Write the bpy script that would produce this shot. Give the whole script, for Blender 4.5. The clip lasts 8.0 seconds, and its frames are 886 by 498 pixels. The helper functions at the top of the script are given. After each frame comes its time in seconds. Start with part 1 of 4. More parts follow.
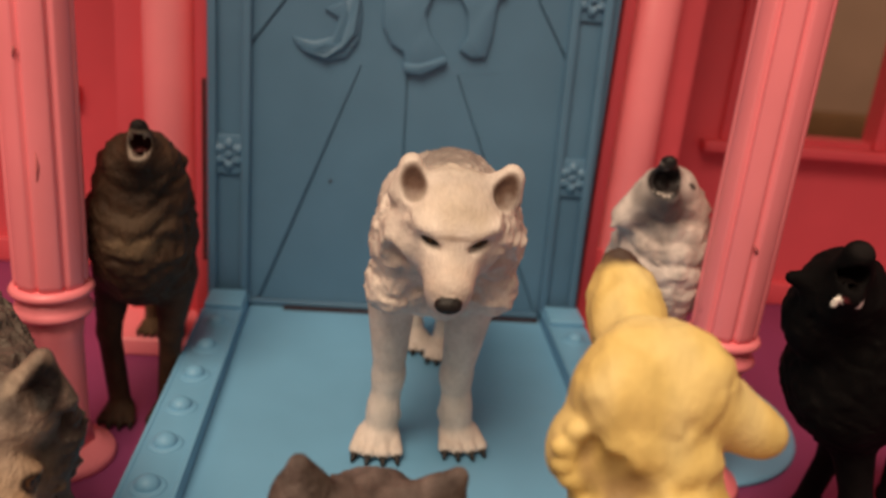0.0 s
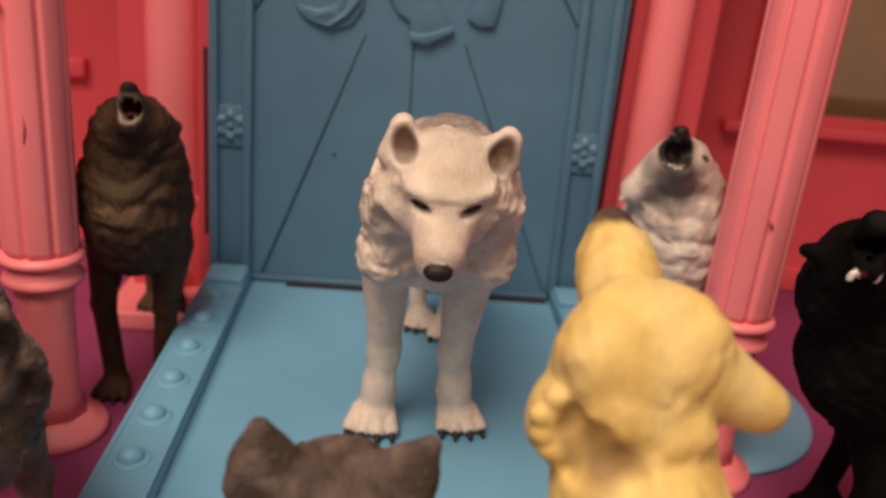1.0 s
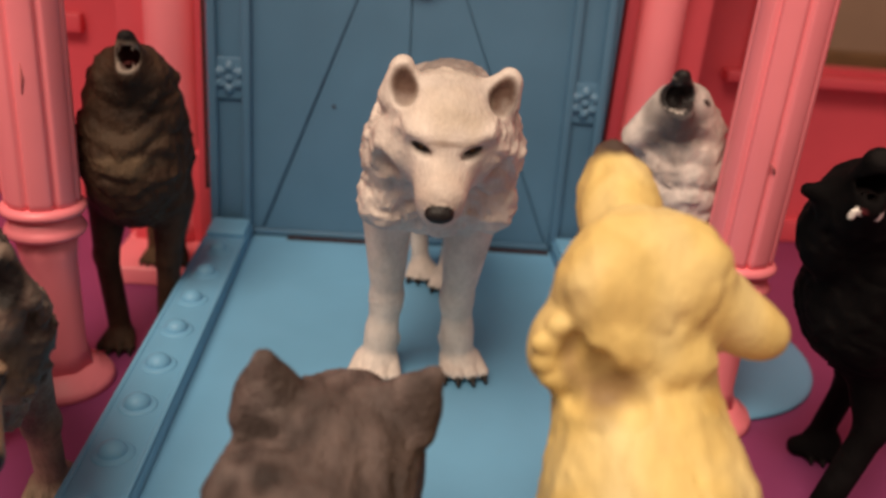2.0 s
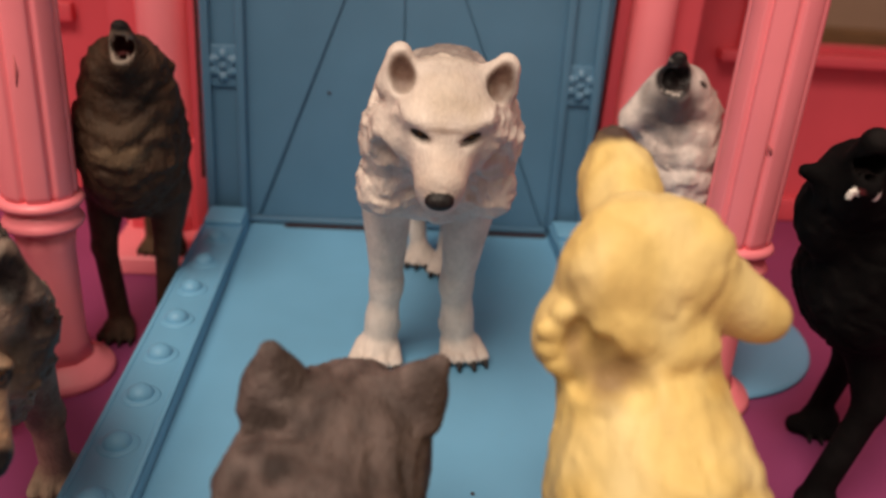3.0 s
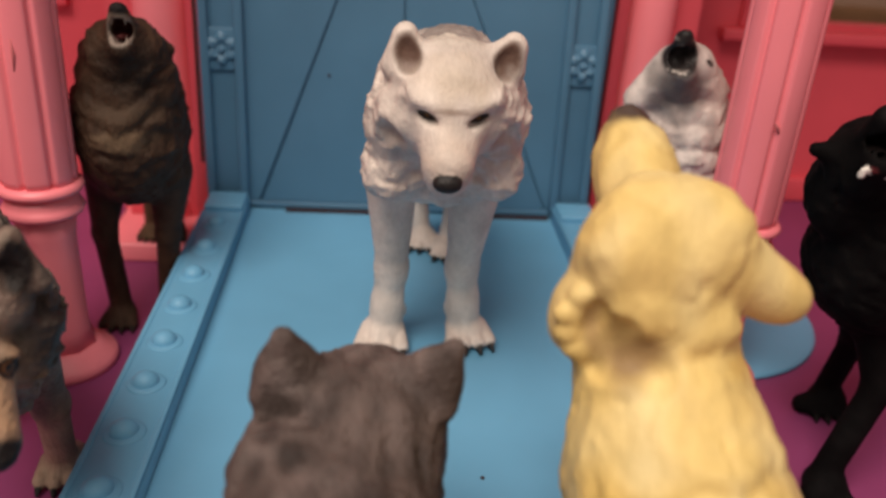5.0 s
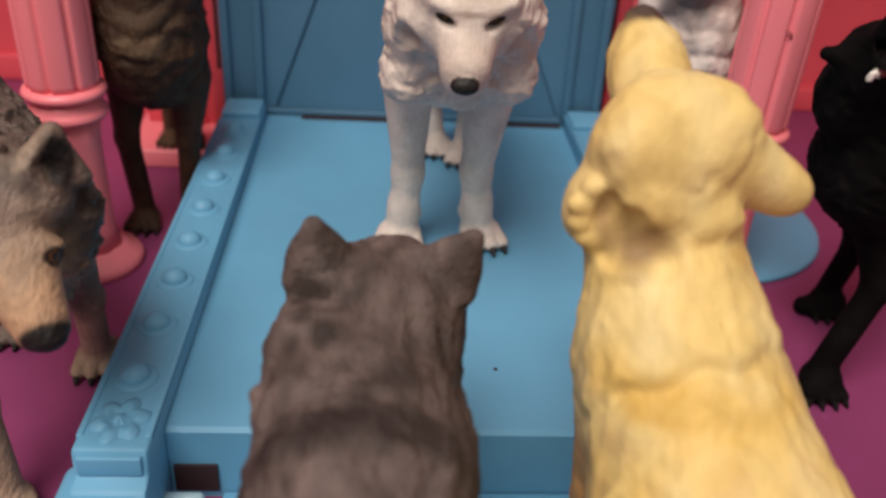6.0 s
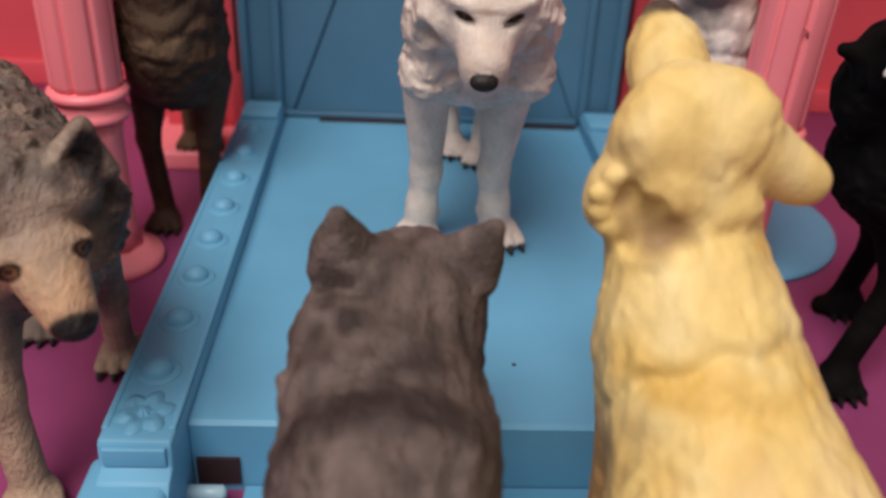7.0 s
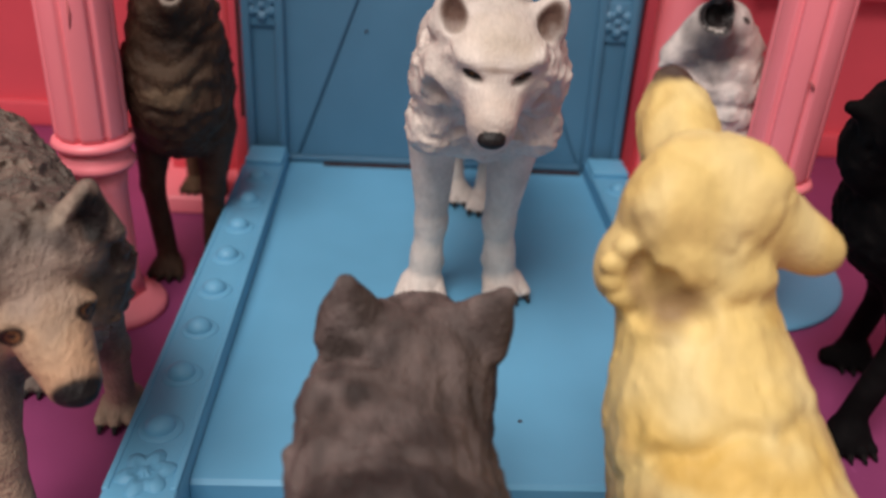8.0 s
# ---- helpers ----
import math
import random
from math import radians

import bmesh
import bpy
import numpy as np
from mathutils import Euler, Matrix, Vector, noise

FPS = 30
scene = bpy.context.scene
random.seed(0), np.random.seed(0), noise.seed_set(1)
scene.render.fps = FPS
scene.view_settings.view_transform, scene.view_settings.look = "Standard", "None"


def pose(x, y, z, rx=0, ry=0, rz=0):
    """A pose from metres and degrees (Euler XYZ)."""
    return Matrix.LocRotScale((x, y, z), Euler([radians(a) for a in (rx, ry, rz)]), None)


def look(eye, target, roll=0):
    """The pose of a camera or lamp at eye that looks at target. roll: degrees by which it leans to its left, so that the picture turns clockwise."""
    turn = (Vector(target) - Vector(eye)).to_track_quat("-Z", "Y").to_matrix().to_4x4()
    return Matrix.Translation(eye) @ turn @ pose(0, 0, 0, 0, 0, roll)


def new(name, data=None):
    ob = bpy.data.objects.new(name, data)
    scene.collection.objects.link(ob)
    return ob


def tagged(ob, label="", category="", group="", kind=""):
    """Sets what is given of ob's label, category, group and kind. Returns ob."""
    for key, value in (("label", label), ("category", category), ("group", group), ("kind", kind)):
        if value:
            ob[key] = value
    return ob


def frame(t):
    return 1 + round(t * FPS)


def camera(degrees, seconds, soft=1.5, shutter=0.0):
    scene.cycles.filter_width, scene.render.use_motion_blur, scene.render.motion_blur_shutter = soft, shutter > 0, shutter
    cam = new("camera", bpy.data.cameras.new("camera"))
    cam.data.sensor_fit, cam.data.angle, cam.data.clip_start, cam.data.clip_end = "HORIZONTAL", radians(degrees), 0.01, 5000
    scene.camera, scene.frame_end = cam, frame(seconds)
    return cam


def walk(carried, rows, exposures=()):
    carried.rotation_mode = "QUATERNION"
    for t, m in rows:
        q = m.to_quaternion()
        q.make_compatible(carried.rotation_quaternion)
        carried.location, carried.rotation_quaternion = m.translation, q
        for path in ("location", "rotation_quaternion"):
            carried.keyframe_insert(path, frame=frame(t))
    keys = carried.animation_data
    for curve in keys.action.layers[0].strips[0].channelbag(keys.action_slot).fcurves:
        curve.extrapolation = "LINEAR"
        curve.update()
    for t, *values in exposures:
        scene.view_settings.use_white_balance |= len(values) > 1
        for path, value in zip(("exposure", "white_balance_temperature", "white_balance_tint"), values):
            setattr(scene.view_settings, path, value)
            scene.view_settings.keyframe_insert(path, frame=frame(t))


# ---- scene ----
CM = 0.01  # all sizes below are in centimetres
cam = camera(55.1, 8.0, soft=2.8)
cam.data.dof.use_dof, cam.data.dof.focus_distance, cam.data.dof.aperture_fstop = True, 0.135, 21
PATH = [
    (0, (-1.161, -23.036, 10.475), (-0.969, -21.167, 9.791), 5.5),
    (0.5, (-1.028, -22.584, 10.219), (-0.862, -20.719, 9.516), 5.2),
    (1, (-0.528, -22.577, 9.902), (-0.395, -20.710, 9.194), 5.6),
    (1.5, (-0.466, -22.701, 9.724), (-0.340, -20.853, 8.971), 5.5),
    (2, (-0.504, -22.721, 9.594), (-0.369, -20.887, 8.808), 5.1),
    (3.5, (-0.701, -22.721, 9.703), (-0.545, -20.910, 8.867), 4.1),
    (4, (-0.790, -22.679, 9.769), (-0.630, -20.873, 8.926), 3.9),
    (4.2, (-0.785, -22.663, 9.822), (-0.626, -20.855, 8.981), 3.9),
    (5.5, (-0.821, -22.535, 9.463), (-0.656, -20.762, 8.551), 4.1),
    (6, (-0.961, -23.160, 9.606), (-0.813, -21.454, 8.573), 4.1),
    (6.5, (-0.872, -23.363, 9.452), (-0.734, -21.705, 8.341), 4.2),
    (7, (-1.069, -23.383, 9.491), (-0.952, -21.666, 8.473), 3.5),
    (7.5, (-1.149, -23.103, 9.589), (-1.038, -21.360, 8.613), 3.5),
    (8, (-1.181, -23.074, 9.801), (-1.066, -21.321, 8.845), 3.7),
]


def cm(p):
    return [CM * v for v in p]


walk(cam, [(t, look(cm(eye), cm(target), roll)) for t, eye, target, roll in PATH],
     exposures=[(0, 0.16, 7650, 16), (1.5, 0.24, 7250, 17), (3.5, 0.26, 6600, 14), (5.5, 0.28, 6100, 12), (8.0, 0.28, 5700, 11)])

# ---- light ----
world = bpy.data.worlds.new("room_air")
scene.world = world
world.use_nodes = True
world.node_tree.nodes["Background"].inputs[0].default_value = (1.0, 0.86, 0.74, 1)
world.node_tree.nodes["Background"].inputs[1].default_value = 0.29


def lamp(name, eye, target, size, watts, colour):
    data = bpy.data.lights.new(name, "AREA")
    data.shape, data.size, data.energy, data.color = "DISK", size * CM, watts, colour
    ob = new(name, data)
    ob.matrix_world = look(cm(eye), cm(target))
    return ob


lamp("ceiling_lamp", (-22, -52, 83), (0, -8, 2), 54, 8.15, (1.0, 0.845, 0.69))

# ---- materials ----
def node(tree, kind, **values):
    n = tree.nodes.new(kind)
    for key, value in values.items():
        n.inputs[key.replace("_", " ")].default_value = value
    return n


def plastic(name, colour, rough=0.42, vary=0.10, bump=0.05, spec=0.45, sss=0.0, worn=None):
    """Moulded plastic: base colour with broad fading, fine speckle and a faint orange-peel relief."""
    m = bpy.data.materials.new(name)
    m.use_nodes = True
    t = m.node_tree
    b = t.nodes["Principled BSDF"]
    co = node(t, "ShaderNodeTexCoord")
    broad = node(t, "ShaderNodeTexNoise", Scale=45.0, Detail=3.0)
    fine = node(t, "ShaderNodeTexNoise", Scale=900.0, Detail=2.0)
    t.links.new(co.outputs["Object"], broad.inputs["Vector"])
    t.links.new(co.outputs["Object"], fine.inputs["Vector"])
    ramp = node(t, "ShaderNodeValToRGB")
    lo, hi = [c * (1 - vary) for c in colour], [min(1, c * (1 + vary)) for c in colour]
    ramp.color_ramp.elements[0].position, ramp.color_ramp.elements[1].position = 0.3, 0.7
    ramp.color_ramp.elements[0].color, ramp.color_ramp.elements[1].color = (*lo, 1), (*hi, 1)
    t.links.new(broad.outputs["Fac"], ramp.inputs["Fac"])
    out = ramp.outputs["Color"]
    if worn:
        spots = node(t, "ShaderNodeTexNoise", Scale=160.0, Detail=5.0, Roughness=0.65)
        t.links.new(co.outputs["Object"], spots.inputs["Vector"])
        cut = node(t, "ShaderNodeMapRange", From_Min=0.66, From_Max=0.76, To_Max=0.55)
        t.links.new(spots.outputs["Fac"], cut.inputs["Value"])
        mix = node(t, "ShaderNodeMix")
        mix.data_type = "RGBA"
        t.links.new(cut.outputs["Result"], mix.inputs["Factor"])
        t.links.new(out, mix.inputs[6])
        mix.inputs[7].default_value = (*worn, 1)
        out = mix.outputs[2]
    t.links.new(out, b.inputs["Base Color"])
    gloss = node(t, "ShaderNodeMapRange", To_Min=rough - 0.06, To_Max=rough + 0.08)
    t.links.new(broad.outputs["Fac"], gloss.inputs["Value"])
    t.links.new(gloss.outputs["Result"], b.inputs["Roughness"])
    b.inputs["Specular IOR Level"].default_value = spec
    b.inputs["Subsurface Weight"].default_value = sss
    b.inputs["Subsurface Scale"].default_value = 0.002
    rel = node(t, "ShaderNodeBump", Strength=bump, Distance=0.0003)
    t.links.new(fine.outputs["Fac"], rel.inputs["Height"])
    t.links.new(rel.outputs["Normal"], b.inputs["Normal"])
    return m


def coat(name, rough=0.55, grain=0.18, bump=0.5, spec=0.35, strand=0.5, depth=0.0005):
    """Painted figure: colours brushed over the sculpt, with a dry-brushed grain and fine hair relief."""
    m = bpy.data.materials.new(name)
    m.use_nodes = True
    t = m.node_tree
    b = t.nodes["Principled BSDF"]
    att = node(t, "ShaderNodeAttribute")
    att.attribute_name = "coat"
    co = node(t, "ShaderNodeTexCoord")
    hair = node(t, "ShaderNodeTexNoise", Scale=420.0, Detail=4.0, Roughness=0.6)
    soft = node(t, "ShaderNodeTexNoise", Scale=110.0, Detail=3.0)
    t.links.new(co.outputs["Object"], soft.inputs["Vector"])
    comb = node(t, "ShaderNodeMapping", Scale=(1.0, 0.4, 0.6))
    t.links.new(co.outputs["Object"], comb.inputs["Vector"])
    t.links.new(comb.outputs["Vector"], hair.inputs["Vector"])
    fine = node(t, "ShaderNodeTexNoise", Scale=1500.0, Detail=3.0, Roughness=0.6)
    t.links.new(comb.outputs["Vector"], fine.inputs["Vector"])
    mixed = node(t, "ShaderNodeMix", Factor=strand)
    t.links.new(hair.outputs["Fac"], mixed.inputs[2])
    t.links.new(fine.outputs["Fac"], mixed.inputs[3])
    add = node(t, "ShaderNodeMath")
    t.links.new(mixed.outputs[0], add.inputs[0])
    t.links.new(soft.outputs["Fac"], add.inputs[1])
    level = node(t, "ShaderNodeMapRange", From_Min=0.6, From_Max=1.4, To_Min=1 - grain, To_Max=1 + grain)
    t.links.new(add.outputs[0], level.inputs["Value"])
    mul = node(t, "ShaderNodeVectorMath")
    mul.operation = "SCALE"
    t.links.new(att.outputs["Color"], mul.inputs[0])
    t.links.new(level.outputs["Result"], mul.inputs["Scale"])
    t.links.new(mul.outputs["Vector"], b.inputs["Base Color"])
    b.inputs["Roughness"].default_value = rough
    b.inputs["Specular IOR Level"].default_value = spec
    rel = node(t, "ShaderNodeBump", Strength=bump, Distance=depth)
    t.links.new(mixed.outputs[0], rel.inputs["Height"])
    t.links.new(rel.outputs["Normal"], b.inputs["Normal"])
    return m


BLUE = plastic("blue_plastic", (0.135, 0.365, 0.565), 0.5, 0.06, worn=(0.16, 0.36, 0.48))
# the bridge's blue again, darkened so the colour carries the door's shade
BLUE_SHADED = plastic("shaded_blue_door_plastic", (0.080, 0.195, 0.31), 0.42, 0.07)
PINK = plastic("pink_plastic", (0.71, 0.092, 0.12), 0.40, 0.05)
PINK_PALE = plastic("pale_pink_plastic", (0.90, 0.245, 0.285), 0.36, 0.05, worn=(0.55, 0.10, 0.13))
PURPLE = plastic("purple_plastic", (0.245, 0.048, 0.145), 0.45, 0.10, worn=(0.38, 0.09, 0.24))
BEIGE = plastic("beige_paint", (0.30, 0.19, 0.135), 0.7, 0.05, spec=0.2)
WOOD = plastic("brown_wood", (0.16, 0.075, 0.03), 0.5, 0.25)
DARK = plastic("dark_gap", (0.03, 0.012, 0.014), 0.7, 0.1)
WHITE_PIN = plastic("pale_blue_plastic", (0.35, 0.52, 0.60), 0.35, 0.05)
COAT = coat("painted_figure", 0.55, 0.24, 0.75, strand=0.55)
COAT_BLACK = coat("black_painted_figure", 0.8, 0.25, 0.5, 0.06)
COAT_MATT = coat("matt_painted_figure", 0.66, 0.36, 1.0, 0.2, 0.5, 0.0010)
COAT_FUR = coat("brushed_fur_figure", 0.6, 0.42, 1.0, 0.25, 0.6, 0.0008)
COAT_YELLOW = coat("yellow_painted_figure", 0.58, 0.14, 0.5, 0.3, 0.4, 0.0006)

# ---- mesh helpers ----
def to_mesh(name, bm, material):
    bmesh.ops.recalc_face_normals(bm, faces=bm.faces)
    bm.transform(Matrix.Scale(CM, 4))
    me = bpy.data.meshes.new(name)
    bm.to_mesh(me)
    bm.free()
    me.materials.append(material)
    return me


def thing(name, at=(0, 0, 0), label="", category="", group="", kind=""):
    ob = new(name)
    ob.empty_display_size = CM
    ob.location = cm(at)
    return tagged(ob, label, category, group, kind)


def part(name, bm, material, parent, label=""):
    """Links a bmesh, given in centimetres of the place, as one mesh under a thing or a part."""
    base = Vector((0, 0, 0))
    up = parent
    while up:
        base += up.location
        up = up.parent
    bm.transform(Matrix.Translation(-base / CM))
    ob = new(name, to_mesh(name, bm, material))
    ob.parent = parent
    return tagged(ob, label)


def solid(name, bm, material, label="", category="", group="", kind=""):
    return tagged(new(name, to_mesh(name, bm, material)), label, category, group, kind)


def smooth(bm, angle=40):
    for f in bm.faces:
        f.smooth = True
    for e in bm.edges:
        if len(e.link_faces) == 2 and e.calc_face_angle(0) > radians(angle):
            e.smooth = False
    return bm


def box(lo, hi, bevel=0.0, bm=None):
    own = bmesh.new()
    bmesh.ops.create_cube(own, size=1)
    for v in own.verts:
        v.co = [lo[i] + (v.co[i] + 0.5) * (hi[i] - lo[i]) for i in range(3)]
    if bevel:
        bmesh.ops.bevel(own, geom=own.edges[:], offset=bevel, segments=3, affect="EDGES", profile=0.5)
        smooth(own)
    return join(bm, own)


def join(bm, own):
    if bm is None:
        return own
    me = bpy.data.meshes.new("tmp")
    own.to_mesh(me)
    own.free()
    bm.from_mesh(me)
    bpy.data.meshes.remove(me)
    return bm


def prism(points, axis, a, b, bevel=0.0, bm=None):
    """A polygon in the plane across the axis, drawn out from a to b."""
    own = bmesh.new()
    def put(p, d):
        return {"x": (d, p[0], p[1]), "y": (p[0], d, p[1]), "z": (p[0], p[1], d)}[axis]
    lo = [own.verts.new(put(p, a)) for p in points]
    hi = [own.verts.new(put(p, b)) for p in points]
    own.faces.new(lo), own.faces.new(hi)
    n = len(points)
    for i in range(n):
        own.faces.new((lo[i], lo[(i + 1) % n], hi[(i + 1) % n], hi[i]))
    bmesh.ops.recalc_face_normals(own, faces=own.faces)
    if bevel:
        bmesh.ops.bevel(own, geom=own.edges[:], offset=bevel, segments=2, affect="EDGES", profile=0.5)
        smooth(own)
    return join(bm, own)


def lathe(profile, at, n=40, flute=0.0, flutes=0, bm=None):
    """A turned form about the upright axis; flute cuts grooves into it."""
    own = bmesh.new()
    rings = []
    for r, z in profile:
        ring = []
        for i in range(n):
            a = 2 * math.pi * i / n
            k = r - (flute * max(0.0, math.cos(a * flutes + 0.6)) ** 7 if flutes else 0)
            ring.append(own.verts.new((at[0] + k * math.cos(a), at[1] + k * math.sin(a), at[2] + z)))
        rings.append(ring)
    for a, b in zip(rings, rings[1:]):
        for i in range(n):
            own.faces.new((a[i], a[(i + 1) % n], b[(i + 1) % n], b[i]))
    own.faces.new(rings[0][::-1]), own.faces.new(rings[-1])
    smooth(own, 50)
    return join(bm, own)


def dome(at, r, h, bm=None, n=20):
    """A round rivet head, bulging up."""
    own = bmesh.new()
    bmesh.ops.create_uvsphere(own, u_segments=n, v_segments=12, radius=1)
    for v in own.verts:
        v.co = (at[0] + v.co.x * r, at[1] + v.co.y * r, at[2] + v.co.z * h)
    for f in own.faces:
        f.smooth = True
    return join(bm, own)


def tube(points, radii, bm=None, n=12):
    """A round rod along a bent line."""
    own = bmesh.new()
    rings = []
    for i, (p, r) in enumerate(zip(points, radii)):
        d = (Vector(points[min(i + 1, len(points) - 1)]) - Vector(points[max(i - 1, 0)])).normalized()
        u = d.orthogonal().normalized()
        w = d.cross(u)
        rings.append([own.verts.new(Vector(p) + r * (math.cos(2 * math.pi * k / n) * u + math.sin(2 * math.pi * k / n) * w)) for k in range(n)])
    for a, b in zip(rings, rings[1:]):
        best = min(range(n), key=lambda s: (a[0].co - b[s].co).length)
        for i in range(n):
            own.faces.new((a[i], a[(i + 1) % n], b[(best + i + 1) % n], b[(best + i) % n]))
    own.faces.new(rings[0][::-1]), own.faces.new(rings[-1])
    for f in own.faces:
        f.smooth = True
    return join(bm, own)


def blossom(at, axis, r, h, turn=0.0, n=54):
    """A raised flower with six plump petals and a round heart, as one closed form; axis 'z' lies flat, 'y' stands on a wall."""
    own = bmesh.new()
    def put(u, v, w):
        return own.verts.new((at[0] + u, at[1] + v * 1.15, at[2] + w) if axis == "z" else (at[0] + u, at[1] - w, at[2] + v))
    rings = []
    for k in (0.05, 0.13, 0.21, 0.3, 0.42, 0.54, 0.66, 0.78, 0.9, 1.0, 1.02):
        ring = []
        for i in range(n):
            a = 2 * math.pi * i / n
            lobe = abs(math.cos(3 * (a - turn))) ** 0.5
            up = math.exp(-(k / 0.2) ** 4) + (0.4 + 0.5 * lobe) * math.exp(-((k - 0.62) / 0.27) ** 2)
            reach = k * r * (0.66 + 0.34 * lobe ** 2)
            ring.append(put(reach * math.cos(a), reach * math.sin(a), h * up if k < 1.01 else -0.1))
        rings.append(ring)
    for p, q in zip(rings, rings[1:]):
        for i in range(n):
            own.faces.new((p[i], p[(i + 1) % n], q[(i + 1) % n], q[i]))
    own.faces.new(rings[0][::-1]), own.faces.new(rings[-1])
    for f in own.faces:
        f.smooth = True
    return own


# ---- the castle: floor, walls, window ----
Z0 = -1.5  # top of the purple floor; the bridge's deck is at 0
solid("floor", box((-34, -46, Z0 - 0.5), (34, 6, Z0), 0.05), PURPLE, "purple moulded plastic castle floor", "floor", kind="structure")

WIN = (11.7, 17.0, 4.9, 13.0)
back = box((-34, 6, Z0 - 0.5), (WIN[0], 6.7, 22))
box((WIN[1], 6, Z0 - 0.5), (34, 6.7, 22), bm=back)
box((WIN[0], 6, Z0 - 0.5), (WIN[1], 6.7, WIN[2]), bm=back)
box((WIN[0], 6, WIN[3]), (WIN[1], 6.7, 22), bm=back)
solid("wall_back", back, PINK, "pink plastic castle wall", "wall", kind="structure")
window = thing("window_1", (14.3, 6, 4.6), "open pink castle window with a moulded sill", "window", kind="structure")
part("window_sill", box((10.6, 5.35, 4.3), (19.0, 5.998, 4.68), 0.06), PINK, window)
for x0, x1 in ((11.25, 11.7), (17.0, 17.45)):
    part("window_frame", box((x0, 5.75, 4.684), (x1, 5.998, 13.0), 0.06), PINK, window)
part("peg", dome((13.3, 5.96, 3.95), 0.16, 0.14), PINK, window)
# raised block in place of a shaded recess in the wall
ledge = thing("ledge", (-11.4, 6, 4.3), "small pink block on the wall, standing in for a dark red shaded recess", "ledge", kind="structure")
part("recess_block", box((-12.6, 5.6, 4.25), (-10.7, 5.998, 4.85), 0.05), PINK, ledge)
solid("baseboard", box((-34, 5.7, Z0 + 0.004), (34, 5.997, Z0 + 0.9), 0.08), PINK, "pink skirting along the castle wall", "baseboard", kind="structure")

# the room behind the open window
solid("wall_room", box((-100, 34, -2), (110, 36, 110)), BEIGE, "plain beige room wall", "wall", kind="structure")
solid("floor_room", box((-100, -110, -3.0), (110, 36, -2.004)), WOOD, "brown wooden room floor under the castle", "floor", kind="structure")
solid("trim", box((-60, 32.6, -1.2), (90, 33.99, 1.6), 0.15), WOOD, "dark brown wooden trim on the beige wall", "trim", kind="structure")

# pilasters and red jambs beside the door
def pilaster(s):
    p = thing("pilaster", (s * 6.85, 1.6, Z0), "pale pink half-round pilaster on a square base beside the door", "pilaster", "pilasters by the door", "structure")
    part("shaft", lathe([(0.86, 0.6), (0.80, 1.2), (0.76, 6), (0.72, 20)], (s * 6.85, 1.9, Z0), 36), PINK_PALE, p)
    part("plinth", box((s * 6.95 - 1.35, -0.75, Z0), (s * 6.95 + 1.35, 3.4, Z0 + 0.55), 0.08), PINK_PALE, p)
    part("panel", box((s * 6.95 - 1.1, 1.3, Z0 + 0.55), (s * 6.95 + 1.1, 3.2, Z0 + 3.4), 0.06), PINK, p)
    part("jamb", prism([(s * 5.62, 0.7), (s * 5.98, 0.85), (s * 6.2, 1.9), (s * 5.62, 1.9)], "z", Z0, 20.8, 0.04), PINK, p)
    part("return_wall", box((min(s * 6.0, s * 8.4), 2.0, Z0), (max(s * 6.0, s * 8.4), 5.998, 21)), PINK, p)
for s in (-1, 1):
    pilaster(s)
solid("recess", box((-5.66, 0.2, 1.2), (-5.56, 0.24, 6.4)), DARK, "dark narrow slot beside the blue door", "slot", kind="structure")
# out of view; added overhead to shade the top of the door
solid("ceiling", box((-34, -5.2, 20.9), (34, 6.7, 21.9), 0.1), PINK, "unseen pink upper castle floor, added to shade the door and back wall", "ceiling", kind="structure")
# unseen side walls, added so pink light bounces back in
for side, x0, x1 in (("left", -30, -29.3), ("right", 29.3, 30)):
    solid("wall_" + side, box((x0, -8, Z0), (x1, 5.99, 20.88)), PINK, "unseen pink side wall, added to bounce pink light", "wall", kind="structure")

# ---- the blue door ----
door = thing("castle_door", (0, 0, 0), "blue moulded plastic castle door with planks and a horse relief", "door")
part("backing", box((-5.45, 0.12, -0.35), (5.35, 0.45, 13)), BLUE_SHADED, door)
MID = 0.05
FAN = [  # the door leaf, split by grooves that fan out and close towards the relief
    [(-4.32, 0.2), (-4.08, 0.2), (-1.47, 7.1), (-4.32, 7.4)],
    [(-3.95, 0.2), (-0.09, 0.2), (-0.22, 7.0), (-1.43, 7.1)],
    [(0.02, 0.2), (4.03, 0.2), (1.13, 7.05), (-0.18, 7.0)],
    [(4.15, 0.2), (4.2, 0.2), (4.2, 7.4), (1.17, 7.05)],
    [(-4.32, 7.4), (-1.47, 7.1), (-0.22, 7.0), (1.13, 7.05), (4.2, 7.4), (3.1, 9.1), (-3.1, 9.1)],
    [(-4.32, 7.53), (-3.18, 9.1), (-3.3, 12.9), (-4.32, 12.9)],
    [(4.2, 7.53), (4.2, 12.9), (3.3, 12.9), (3.18, 9.1)],
    [(-3.1, 9.1), (3.1, 9.1), (3.2, 12.9), (-3.2, 12.9)],
]
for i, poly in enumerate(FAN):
    part("plank", prism(poly, "y", 0.0, 0.118), BLUE_SHADED, door)
def lean(bm, k):
    """Draws a form inwards as it rises."""
    for v in bm.verts:
        v.co.x -= k * max(v.co.z, 0)
    return bm


